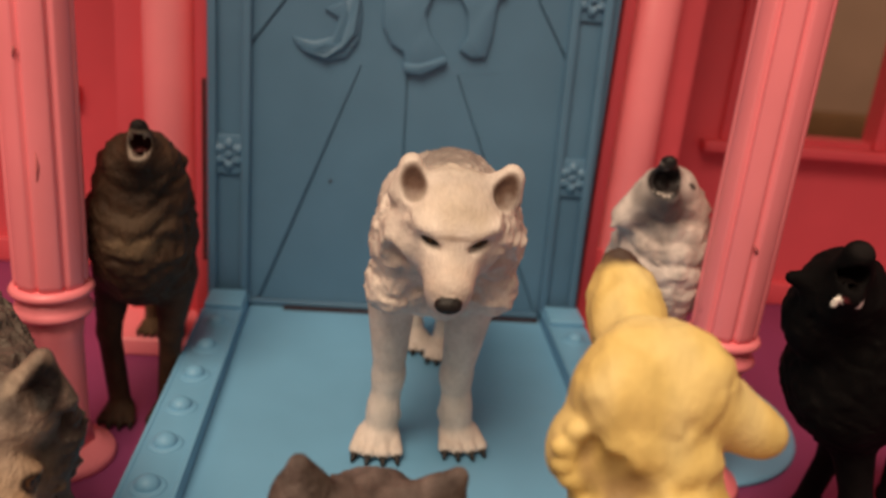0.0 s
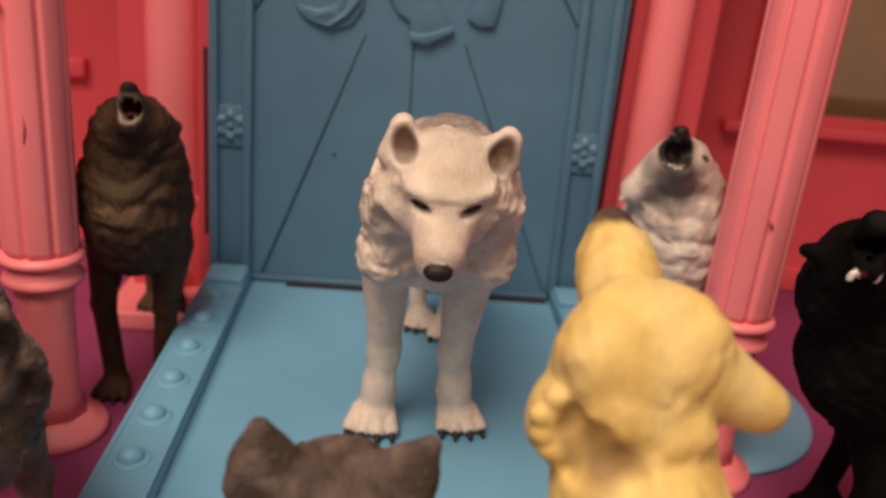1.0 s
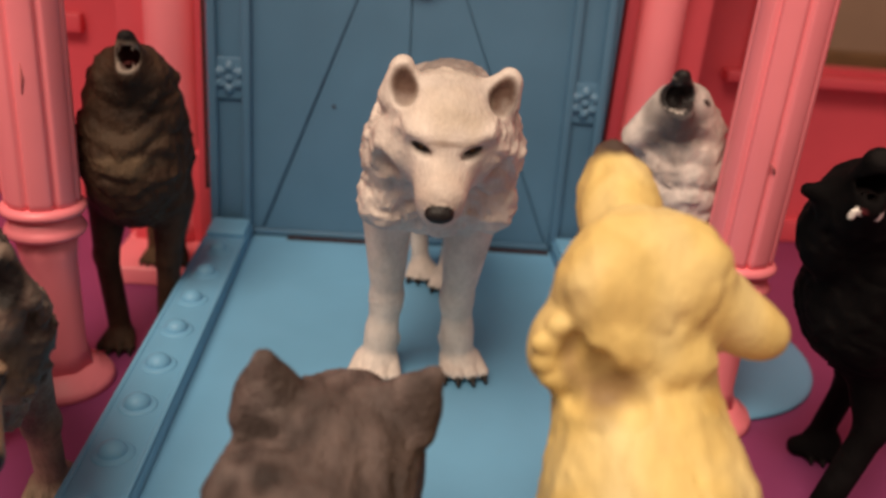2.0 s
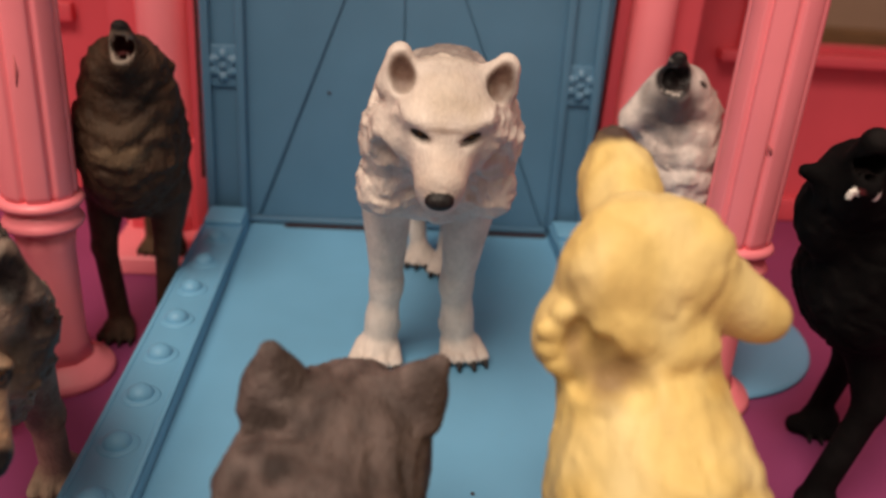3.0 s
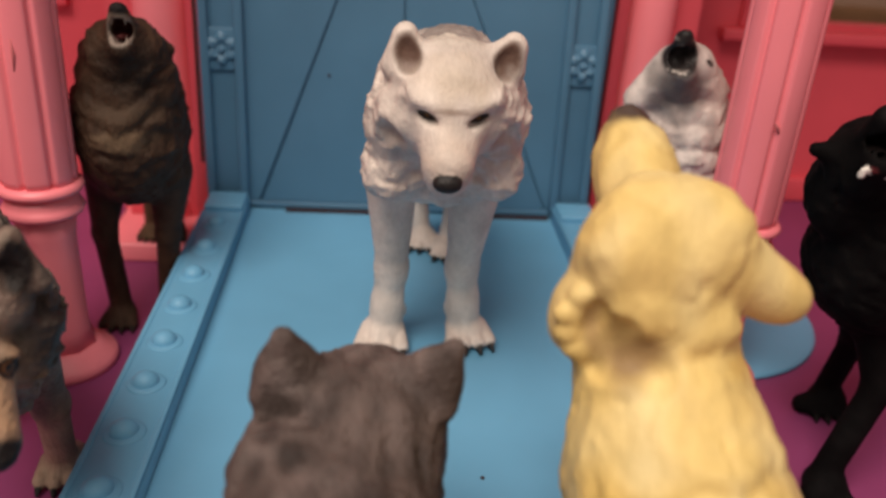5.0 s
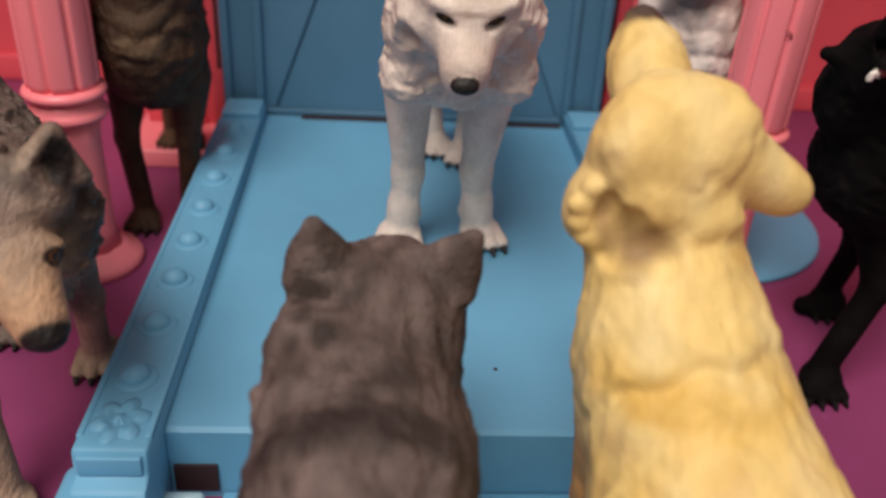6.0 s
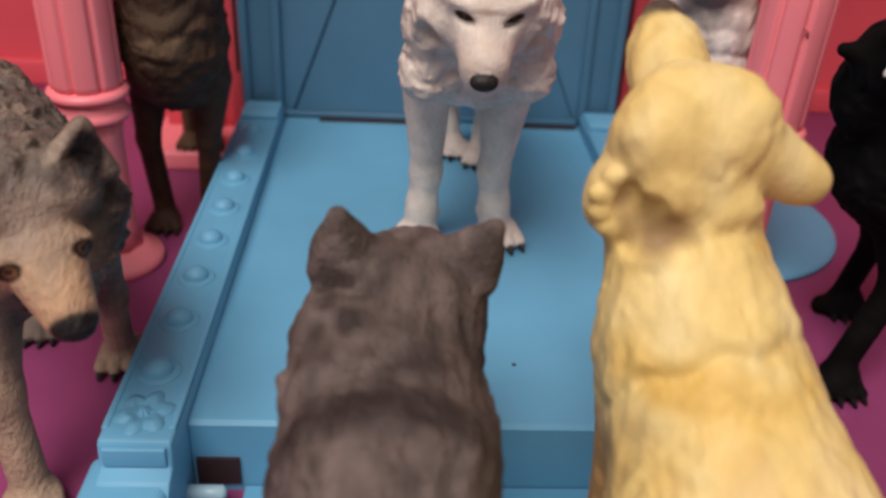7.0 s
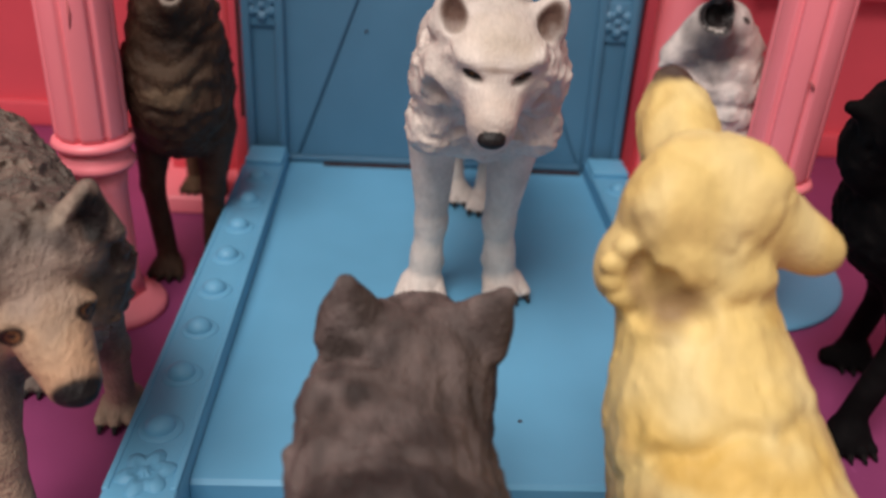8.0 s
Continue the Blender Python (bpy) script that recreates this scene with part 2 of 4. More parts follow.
for s, x_in, x_out, k in ((-1, -4.32, -5.45, 0.0), (1, 4.22, 5.32, 0.026)):
    stile = part("stile", lean(box((min(x_in, x_out), -0.06, -0.05), (max(x_in, x_out), 0.119, 13), 0.03), k), BLUE_SHADED, door)
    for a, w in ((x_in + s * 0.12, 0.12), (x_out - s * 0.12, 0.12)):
        part("rail", lean(box((a - w, -0.24, 0.25), (a + w, -0.062, 13), 0.05), k), BLUE_SHADED, stile)
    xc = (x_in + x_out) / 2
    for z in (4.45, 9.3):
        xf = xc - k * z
        part("block", box((xf - 0.33, -0.15, z - 0.55), (xf + 0.33, -0.062, z + 0.55), 0.03), BLUE_SHADED, stile)
        part("flower", blossom((xf, -0.14, z), "y", 0.48, 0.13, math.pi / 6), BLUE_SHADED, stile)
part("bottom_rail", box((-4.31, -0.1, 0.02), (4.21, 0.118, 0.18), 0.03), BLUE_SHADED, door)
part("speck", dome((-2.12, -0.005, 3.85), 0.045, 0.045), DARK, door, "tiny black speck of dirt")
part("hinge_gap", box((-3.3, -0.35, 0.001), (-0.6, -0.11, 0.03)), DARK, door)
part("hinge_gap", box((2.0, -0.35, 0.001), (4.2, -0.11, 0.03)), DARK, door)

# the raised horse: tail and legs come into view, the rest lies above
def relief(poly, h=0.16):
    return prism(poly, "y", -h, 0.02, 0.06)
horse = thing("horse_relief", (0, 0, 8), "blue moulded relief of a trotting horse on the door", "relief")
leg = part("hind_leg", relief([(-0.95, 9.3), (-0.95, 8.2), (-0.7, 7.75), (-0.35, 7.55), (-0.3, 7.12), (0.1, 7.05), (0.55, 7.3), (0.8, 7.5), (0.3, 8.1), (0.15, 8.6), (0.35, 9.2)]), BLUE_SHADED, horse)
part("hoof", relief([(-0.36, 7.3), (-0.3, 7.05), (0.15, 7.0), (0.82, 7.38), (0.78, 7.55), (0.1, 7.28)], 0.22), BLUE_SHADED, leg)
part("fore_leg", relief([(0.9, 9.3), (1.25, 8.7), (1.3, 8.1), (1.1, 7.75), (1.45, 7.55), (1.85, 7.6), (1.95, 8.2), (2.0, 8.9), (2.1, 9.4)]), BLUE_SHADED, horse)
part("belly", relief([(-1.1, 9.2), (2.2, 9.2), (2.4, 11.2), (-1.2, 11.2)], 0.2), BLUE_SHADED, horse)
tail = part("tail", relief([(-3.3, 7.75), (-3.15, 7.5), (-2.8, 7.25), (-2.35, 7.15), (-1.85, 7.3), (-1.55, 7.75), (-1.5, 8.4), (-1.6, 9.3), (-2.1, 9.3), (-2.05, 8.7), (-2.5, 8.5), (-2.1, 8.3), (-2.25, 7.8), (-2.7, 7.65)], 0.12), BLUE_SHADED, horse)
for k in range(4):
    a = 0.17 * k
    part("strand", tube([(-3.0 + a, -0.12, 7.42 + a * 0.3), (-2.4 + a * 0.8, -0.17, 7.28 + a * 0.6), (-1.95 + a * 0.5, -0.18, 7.6 + a * 0.7), (-1.85 + a * 0.45, -0.15, 8.3 + a), (-1.9 + a * 0.4, -0.12, 9.2)], [0.02, 0.06, 0.07, 0.06, 0.05]), BLUE_SHADED, tail)

# ---- the bridge in front of the door ----
bridge = thing("drawbridge", (0, -7, Z0), "light blue plastic drawbridge deck with riveted side rails", "drawbridge")
part("deck", prism([(-0.12, Z0), (-0.12, 0), (-12.93, 0), (-13.0, -0.07), (-13.0, Z0)], "x", -4.27, 4.27), BLUE, bridge)
for s in (-1, 1):
    x0, x1 = sorted((s * 4.28, s * 5.38))
    rail = part("side_rail", prism([(-0.2, Z0), (-0.2, 0.34), (-0.26, 0.4), (-13.84, 0.4), (-13.9, 0.34), (-13.95, -0.05), (-14.2, -0.12), (-14.5, -0.45), (-14.62, -1.0), (-14.62, Z0)], "x", x0, x1, 0.05), BLUE, bridge)
    part("end_block", box((x0 + 0.04, -1.35, 0.38), (x1 - 0.04, -0.32, 0.56), 0.05), BLUE, rail)
    part("inner_lip", box((s * 4.33 - 0.06, -13.6, 0.3), (s * 4.33 + 0.05, -1.4, 0.43), 0.03), BLUE, rail)
    part("outer_lip", box((s * 5.33 - 0.06, -13.6, 0.3), (s * 5.33 + 0.05, -1.4, 0.425), 0.03), BLUE, rail)
    for i in range(8):
        part("rivet", join(dome((s * 4.85, -2.22 - 1.43 * i, 0.4), 0.36, 0.06), dome((s * 4.86, -2.22 - 1.43 * i, 0.42), 0.25, 0.22)), BLUE, rail)
    part("star", blossom((s * 4.83, -13.25, 0.4), "z", 0.46, 0.1, 0.25), BLUE, rail)
    f0, f1 = sorted((s * 4.3, s * 5.62))
    part("foot_block", box((f0, -14.75, Z0), (f1, -13.55, -0.16), 0.17), BLUE, rail)
    part("end_strip", box((x0 + 0.08, -13.99, -0.02), (x1 - 0.08, -13.88, 0.33), 0.03), BLUE, rail)
part("apron", box((-3.45, -21.0, Z0), (4.2, -13.02, Z0 + 0.14), 0.04), BLUE, bridge)
part("apron_edge", box((-4.27, -21.0, Z0), (-3.47, -14.0, Z0 + 0.14), 0.04), BLUE, bridge)
part("axle_pin", tube([(-4.3, -13.45, -1.1), (-3.72, -13.45, -1.1), (-3.66, -13.45, -1.1)], [0.13, 0.13, 0.07]), WHITE_PIN, bridge, "pale blue axle pin")
part("slot", box((-4.2, -13.06, -1.3), (-3.5, -13.002, -0.75)), DARK, bridge)

part("speck", dome((1.15, -11.39, 0.0), 0.04, 0.03), DARK, bridge, "tiny black speck of dirt")
part("speck", dome((-2.2, -9.3, 0.0), 0.03, 0.02), DARK, bridge, "tiny black speck of dirt")

plate = solid("floor_plate", lathe([(3.33, 0), (3.38, 0.04), (3.35, 0.12), (3.23, 0.15), (0.2, 0.15)], (7.7, -2.8, Z0), 64), BLUE, "flat round blue plastic plate on the purple floor", "plate")

# ---- columns ----
def column(x, y, zr):
    c = thing("column", (x, y, Z0), "pink fluted plastic column with a double ring above its pedestal", "column", "castle columns")
    h = zr - Z0
    part("shaft", lathe([(0.72, h + 0.3), (0.75, h + 0.5), (0.75, h + 8), (0.73, h + 19)], (x, y, Z0), 128, 0.11, 8), PINK_PALE, c)
    part("ring", lathe([(0.72, h + 0.1), (0.82, h + 0.13), (0.86, h + 0.21), (0.82, h + 0.29), (0.74, h + 0.34)], (x, y, Z0), 48), PINK_PALE, c)
    part("ring", lathe([(0.62, h - 0.4), (0.78, h - 0.36), (0.83, h - 0.27), (0.78, h - 0.18), (0.72, h - 0.1), (0.71, h + 0.1)], (x, y, Z0), 48), PINK_PALE, c)
    part("pedestal", lathe([(0.72, 0.5), (0.62, 0.9), (0.60, h - 0.9), (0.66, h - 0.4)], (x, y, Z0), 8), PINK_PALE, c)
    part("foot", lathe([(1.12, 0), (1.14, 0.12), (1.08, 0.24), (0.86, 0.34), (0.74, 0.5)], (x, y, Z0), 48), PINK_PALE, c)
    return c
left_column = column(-7.68, -5.75, 2.55)
right_column = column(7.22, -5.9, 2.3)
SCUFF = plastic("scuff_mark", (0.45, 0.11, 0.12), 0.6, 0.2)
part("scuff", tube([(7.09, -6.65, 5.0), (7.19, -6.655, 4.88), (7.23, -6.65, 4.78)], [0.012, 0.035, 0.012]), SCUFF, right_column, "small dark scuff mark")
part("scuff", tube([(-7.53, -6.49, 5.9), (-7.51, -6.49, 5.6), (-7.54, -6.49, 5.3)], [0.01, 0.03, 0.01]), SCUFF, left_column, "small dark scuff mark")
part("scuff", tube([(-7.78, -6.5, 7.9), (-7.8, -6.5, 7.7)], [0.03, 0.012]), SCUFF, left_column, "small dark scuff mark")

# ---- sculpted figures ----
RND = np.random.RandomState(4).rand(32, 32, 32).astype(np.float32)


def lattice(p):
    """Smooth random values at the points p (n x 3)."""
    i = np.floor(p).astype(int)
    f = (p - i).astype(np.float32)
    f = f * f * (3 - 2 * f)
    out = 0
    for a in (0, 1):
        for b in (0, 1):
            for c in (0, 1):
                w = (f[:, 0] if a else 1 - f[:, 0]) * (f[:, 1] if b else 1 - f[:, 1]) * (f[:, 2] if c else 1 - f[:, 2])
                out = out + w * RND[(i[:, 0] + a) % 32, (i[:, 1] + b) % 32, (i[:, 2] + c) % 32]
    return out


class Clay:
    """A figure modelled from blended lumps and limbs, and skinned as one mesh."""

    def __init__(self, lo, hi, h=0.05):
        self.lo, self.h = np.array(lo, np.float32), h
        n = np.ceil((np.array(hi) - self.lo) / h).astype(int) + 1
        self.field = np.full(n, 9.0, np.float32)
        self.brush = []

    def window(self, lo, hi, pad):
        a = np.maximum(np.floor((np.array(lo) - pad - self.lo) / self.h).astype(int), 0)
        b = np.minimum(np.ceil((np.array(hi) + pad - self.lo) / self.h).astype(int) + 1, self.field.shape)
        b = np.maximum(b, a)
        axes = [self.lo[i] + self.h * np.arange(a[i], b[i], dtype=np.float32) for i in range(3)]
        x, y, z = axes[0][:, None, None], axes[1][None, :, None], axes[2][None, None, :]
        return tuple(slice(a[i], b[i]) for i in range(3)), x, y, z

    def blend(self, win, d, k, cut=False):
        f = self.field[win]
        if cut:
            t = np.clip(0.5 - 0.5 * (f + d) / k, 0, 1)
            self.field[win] = f + (-d - f) * t + k * t * (1 - t)
        else:
            t = np.clip(0.5 + 0.5 * (f - d) / k, 0, 1)
            self.field[win] = f + (d - f) * t - k * t * (1 - t)

    def lump(self, c, r, k=0.3, turn=(0, 0, 0), cut=False):
        r = np.array(r if hasattr(r, "__len__") else (r, r, r), np.float32)
        m = max(r)
        win, x, y, z = self.window(np.array(c) - m, np.array(c) + m, k + 0.05)
        x, y, z = x - c[0], y - c[1], z - c[2]
        e = np.array(Euler([radians(v) for v in turn]).to_matrix().inverted(), np.float32)
        q = [e[i, 0] * x + e[i, 1] * y + e[i, 2] * z for i in range(3)]
        k0 = np.sqrt(sum((q[i] / r[i]) ** 2 for i in range(3))) + 1e-6
        k1 = np.sqrt(sum((q[i] / r[i] ** 2) ** 2 for i in range(3))) + 1e-6
        self.blend(win, k0 * (k0 - 1) / k1, k, cut)
        return self

    def limb(self, a, b, ra, rb, k=0.25, cut=False):
        a, b = np.array(a, np.float32), np.array(b, np.float32)
        m = max(ra, rb)
        win, x, y, z = self.window(np.minimum(a, b) - m, np.maximum(a, b) + m, k + 0.05)
        d = b - a
        t = np.clip(((x - a[0]) * d[0] + (y - a[1]) * d[1] + (z - a[2]) * d[2]) / float(d @ d), 0, 1)
        q = np.sqrt((x - a[0] - t * d[0]) ** 2 + (y - a[1] - t * d[1]) ** 2 + (z - a[2] - t * d[2]) ** 2)
        self.blend(win, q - (ra + (rb - ra) * t), k, cut)
        return self

    def fur(self, amp, way, calm=(), freq=1.9, fine=1.0):
        """Layered tufts that lie along a direction; calm lists (centre, radius) where the sculpt stays smooth."""
        near = np.argwhere(np.abs(self.field) < 0.4)
        p = self.lo + self.h * near.astype(np.float32)
        way = np.array(way, np.float32) / np.linalg.norm(way)
        u = (p @ way) * freq + 2.4 * lattice(p * np.array((1.7, 1.7, 1.0), np.float32)) + 1.1 * lattice(p * 3.6 + 9)
        tuft = 1 - (u - np.floor(u))
        tuft = np.minimum(tuft, (1 - tuft) * 3.5)
        across = p - (p @ way)[:, None] * way * 0.6
        wob = lattice(p * 2.0 + 21)[:, None] * 1.5
        clump = 1 - np.abs(2 * lattice(across * 2.6 + wob) - 1)
        hair = 1 - np.abs(2 * lattice(across * 6.0 + 3 + wob) - 1)
        lumps = lattice(p * 1.1 + 13)
        w = np.ones(len(p), np.float32)
        for c, r in calm:
            dist = np.linalg.norm(p - np.array(c, np.float32), axis=1)
            w *= np.clip((dist - r * 0.75) / (r * 0.5), 0, 1)
        self.field[tuple(near.T)] -= amp * w * (0.55 * tuft + 0.8 * clump + 0.5 * fine * hair + 1.2 * lumps - 1.55)
        return self

    def rolls(self, c, r, amp, pitch):
        """Stacked folds of neck fur within an ellipsoid."""
        win, x, y, z = self.window(np.array(c) - np.array(r), np.array(c) + np.array(r), 0)
        w = np.clip(1.3 - np.sqrt(((x - c[0]) / r[0]) ** 2 + ((y - c[1]) / r[1]) ** 2 + ((z - c[2]) / r[2]) ** 2), 0, 1)
        wave = np.abs(np.sin((z + 0.22 * np.cos(2.1 * (x - c[0])) + 0.10 * np.sin(5 * x)) * math.pi / pitch))
        self.field[win] -= amp * w * (wave - 0.5)
        return self

    def crease(self, at, way, c, r, depth, width, vee=0.0):
        """A fold of skin across a direction, with a soft swell beside it, within reach r of c."""
        win, x, y, z = self.window(np.array(c) - r, np.array(c) + r, 0)
        w = np.array(way) / np.linalg.norm(way)
        s = (x - at[0]) * w[0] + (y - at[1]) * w[1] + (z - at[2]) * w[2] + vee * np.abs(x - at[0]) + 0.10 * np.sin(3.3 * x + 1) + 0.05 * np.sin(8 * x + 2 * z)
        near = np.clip(1.6 - 1.6 * np.sqrt((x - c[0]) ** 2 + (y - c[1]) ** 2 + (z - c[2]) ** 2) / r, 0, 1)
        self.field[win] += near * depth * (np.exp(-(s / width) ** 2) - 0.6 * np.exp(-((s + 2.2 * width) / (1.6 * width)) ** 2))
        return self

    def paint(self, c, r, colour, soft=0.3, turn=(0, 0, 0), strength=1.0):
        self.brush.append((c, r, colour, soft, turn, strength))
        return self

    def skin(self, name, base_colour, material, base, label, category="figurine", group="animal figurines", mottle=None, shift=(0, 0, 0), speck=0.5):
        F = self.field
        n = F.shape
        acc, cnt, quads = np.zeros((F.size, 3), np.float64), np.zeros(F.size), []
        for ax in range(3):
            lo, hi = [slice(None)] * 3, [slice(None)] * 3
            lo[ax], hi[ax] = slice(0, -1), slice(1, None)
            f0, f1 = F[tuple(lo)], F[tuple(hi)]
            I = np.argwhere((f0 < 0) != (f1 < 0))
            u, v = (ax + 1) % 3, (ax + 2) % 3
            I = I[(I[:, u] > 0) & (I[:, v] > 0)]
            v0, v1 = f0[tuple(I.T)], f1[tuple(I.T)]
            p = I.astype(np.float64)
            p[:, ax] += v0 / (v0 - v1)
            ring = []
            for du, dv in ((0, 0), (-1, 0), (-1, -1), (0, -1)):
                c = I.copy()
                c[:, u] += du
                c[:, v] += dv
                flat = np.ravel_multi_index(tuple(c.T), n)
                for j in range(3):
                    acc[:, j] += np.bincount(flat, p[:, j], F.size)
                cnt += np.bincount(flat, minlength=F.size)
                ring.append(flat)
            q = np.stack(ring, 1)
            q[v0 >= 0] = q[v0 >= 0][:, ::-1]
            quads.append(q)
        quads = np.concatenate(quads)
        used = np.flatnonzero(cnt)
        index = np.zeros(F.size, int)
        index[used] = np.arange(len(used))
        verts = self.lo + self.h * acc[used] / cnt[used][:, None]
        quads = index[quads]
        me = bpy.data.meshes.new(name)
        me.vertices.add(len(verts))
        me.vertices.foreach_set("co", ((verts - np.array(base)) * CM).astype(np.float32).ravel())
        me.loops.add(quads.size)
        me.loops.foreach_set("vertex_index", quads.astype(np.int32).ravel())
        me.polygons.add(len(quads))
        me.polygons.foreach_set("loop_start", np.arange(0, quads.size, 4, dtype=np.int32))
        me.update(calc_edges=True)
        me.polygons.foreach_set("use_smooth", np.ones(len(quads), bool))
        col = np.tile(np.array(base_colour, np.float32), (len(verts), 1))
        if mottle is not None:
            w = np.clip((lattice(verts * np.array((2.2, 2.2, 1.4)) + 5) - 0.4) * 2.2, 0, 1)[:, None]
            col = col * (1 - w) + np.array(mottle, np.float32) * w
        col = col * (1 + speck * (lattice(verts * np.array((7.0, 4.0, 5.0)) + 17) - 0.5))[:, None]
        for c, r, colour, soft, turn, strength in self.brush:
            r = np.array(r if hasattr(r, "__len__") else (r, r, r), np.float32)
            e = np.array(Euler([radians(v) for v in turn]).to_matrix().inverted())
            d = np.linalg.norm((verts - np.array(c)) @ e.T / r, axis=1)
            d = d + (lattice(verts * 4 + 2) - 0.5) * soft * 0.8
            w = strength * np.clip((1 + soft * 0.5 - d) / max(soft, 1e-3), 0, 1)[:, None]
            col = col * (1 - w) + np.array(colour, np.float32) * w
        att = me.color_attributes.new("coat", "FLOAT_COLOR", "POINT")
        att.data.foreach_set("color", np.concatenate([np.clip(col, 0, 1), np.ones((len(col), 1))], 1).astype(np.float32).ravel())
        me.materials.append(material)
        ob = new(name, me)
        ob.location = cm([base[i] + shift[i] for i in range(3)])
        return tagged(ob, label, category, group)


BLACK = (0.012, 0.010, 0.010)


def paw(f, x, y, z, s=1.0, yaw=0.0, claw=BLACK):
    """A paw with four toes and claws; yaw turns it from facing the open side."""
    ca, sa = math.cos(radians(yaw)), math.sin(radians(yaw))
    def at(a, b, c):
        return (x + s * (a * ca - b * sa), y + s * (a * sa + b * ca), z + s * c)
    f.lump(at(0, 0.05, 0.26), (0.38 * s, 0.44 * s, 0.26 * s), 0.15, (0, 0, yaw))
    for i, a in enumerate((-0.36, -0.13, 0.13, 0.36)):
        b = -0.38 + 0.35 * abs(a)
        f.limb(at(a * 0.7, b + 0.3, 0.28), at(a, b - 0.08, 0.17), 0.15 * s, 0.13 * s, 0.05)
        f.limb(at(a * 1.05, b - 0.16, 0.13), at(a * 1.12, b - 0.30, 0.06), 0.075 * s, 0.04 * s, 0.02)
        f.paint(at(a * 1.1, b - 0.27, 0.08), 0.135 * s, claw, 0.15)


def ear(f, base, tip, r0, r1, hollow=None, depth=0.12):
    f.limb(base, tip, r0, r1, 0.18)
    if hollow is not None:
        m = [(2 * a + 3 * b) / 5 for a, b in zip(base, tip)]
        f.limb([m[i] + hollow[i] for i in range(3)], [tip[i] + hollow[i] * 0.9 for i in range(3)], r0 * 0.62, r1 * 0.3, 0.06, True)
        f.paint([m[i] + hollow[i] * 0.55 for i in range(3)], (r0 * 0.75, r0 * 0.6, r0 * 1.15), (0.20, 0.13, 0.10), 0.5)


# white wolf on the bridge
f = Clay((-2.0, -11.2, -0.1), (2.8, -0.8, 7.6), 0.042)
f.limb((0.45, -6.8, 5.3), (0.75, -3.5, 4.6), 1.28, 1.0, 0.4)
f.lump((0.38, -7.9, 4.85), (1.22, 1.2, 1.2), 0.3)
f.limb((0.36, -8.0, 5.4), (0.38, -9.2, 5.9), 1.15, 0.9, 0.3)
f.lump((0.38, -9.4, 6.0), (0.86, 0.8, 0.76), 0.25)
f.lump((-0.5, -8.7, 5.4), (0.45, 0.6, 0.8)).lump((1.27, -8.7, 5.5), (0.45, 0.6, 0.85))
f.lump((-0.6, -8.6, 4.4), (0.42, 0.5, 0.5)).lump((1.35, -8.6, 4.45), (0.42, 0.5, 0.5))
f.lump((-0.3, -9.35, 5.6), (0.45, 0.45, 0.45)).lump((1.06, -9.35, 5.62), (0.45, 0.45, 0.45))
f.limb((0.35, -9.65, 5.66), (0.30, -10.3, 5.19), 0.58, 0.41, 0.2)
f.limb((0.35, -9.6, 5.25), (0.30, -10.25, 4.95), 0.48, 0.33, 0.15)
f.lump((-0.02, -9.96, 6.06), (0.34, 0.26, 0.12), 0.24, (0, 20, 0)).lump((0.74, -9.96, 6.06), (0.34, 0.26, 0.12), 0.24, (0, -20, 0))
f.lump((0.36, -9.95, 6.0), (0.2, 0.25, 0.3), 0.15)
f.fur(0.085, (0, 0.8, -0.6), [((0.33, -10.25, 5.4), 0.95), ((0.36, -9.9, 6.3), 0.7)], 2.0, 1.7)
f.limb((-0.62, -9.6, 5.35), (-0.5, -9.9, 4.9), 0.24, 0.18, 0.15, True).limb((1.32, -9.6, 5.4), (1.18, -9.9, 4.9), 0.24, 0.18, 0.15, True)
f.lump((-0.08, -10.2, 5.84), (0.22, 0.2, 0.09), 0.08, (0, 20, 0), True).lump((0.78, -10.2, 5.83), (0.22, 0.2, 0.09), 0.08, (0, -20, 0), True)
for sx, b, tip in ((-1, (-0.30, -9.25, 6.45), (-0.40, -9.28, 6.92)), (1, (1.04, -9.25, 6.42), (1.30, -9.28, 6.84))):
    f.limb(b, tip, 0.42, 0.19, 0.16)
    f.limb((b[0] + 0.28 * sx, -9.3, b[2]), (tip[0] + 0.06 * sx, -9.3, tip[2] - 0.1), 0.2, 0.16, 0.12)
    m = [0.45 * p + 0.55 * q for p, q in zip(b, tip)]
    f.lump((m[0] + 0.02 * sx, m[1] - 0.38, m[2] - 0.02), (0.22, 0.25, 0.33), 0.07, (0, 12 * sx, 0), True)
    f.paint((m[0] + 0.02 * sx, m[1] - 0.30, m[2] - 0.02), (0.24, 0.22, 0.34), (0.11, 0.058, 0.04), 0.35, (0, 12 * sx, 0), 0.95)
f.limb((-0.5, -7.6, 3.9), (-0.42, -7.15, 1.7), 0.5, 0.30).limb((-0.42, -7.15, 1.8), (-0.52, -7.05, 0.4), 0.29, 0.29)
f.limb((1.12, -7.5, 3.9), (1.02, -7.0, 1.7), 0.52, 0.30).limb((1.02, -7.0, 1.8), (1.18, -6.85, 0.4), 0.29, 0.29)
f.lump((-0.48, -7.15, 0.85), (0.29, 0.31, 0.5), 0.3).lump((1.1, -6.95, 0.85), (0.29, 0.31, 0.5), 0.3)
f.lump((-0.26, -6.95, 0.72), (0.19, 0.2, 0.2), 0.1).lump((0.92, -6.8, 0.72), (0.19, 0.2, 0.2), 0.1)
f.fur(0.012, (0, 0.2, -1), [((0.38, -9.3, 6.0), 2.6), ((0.4, -6, 5.5), 1.6)], 2.4)
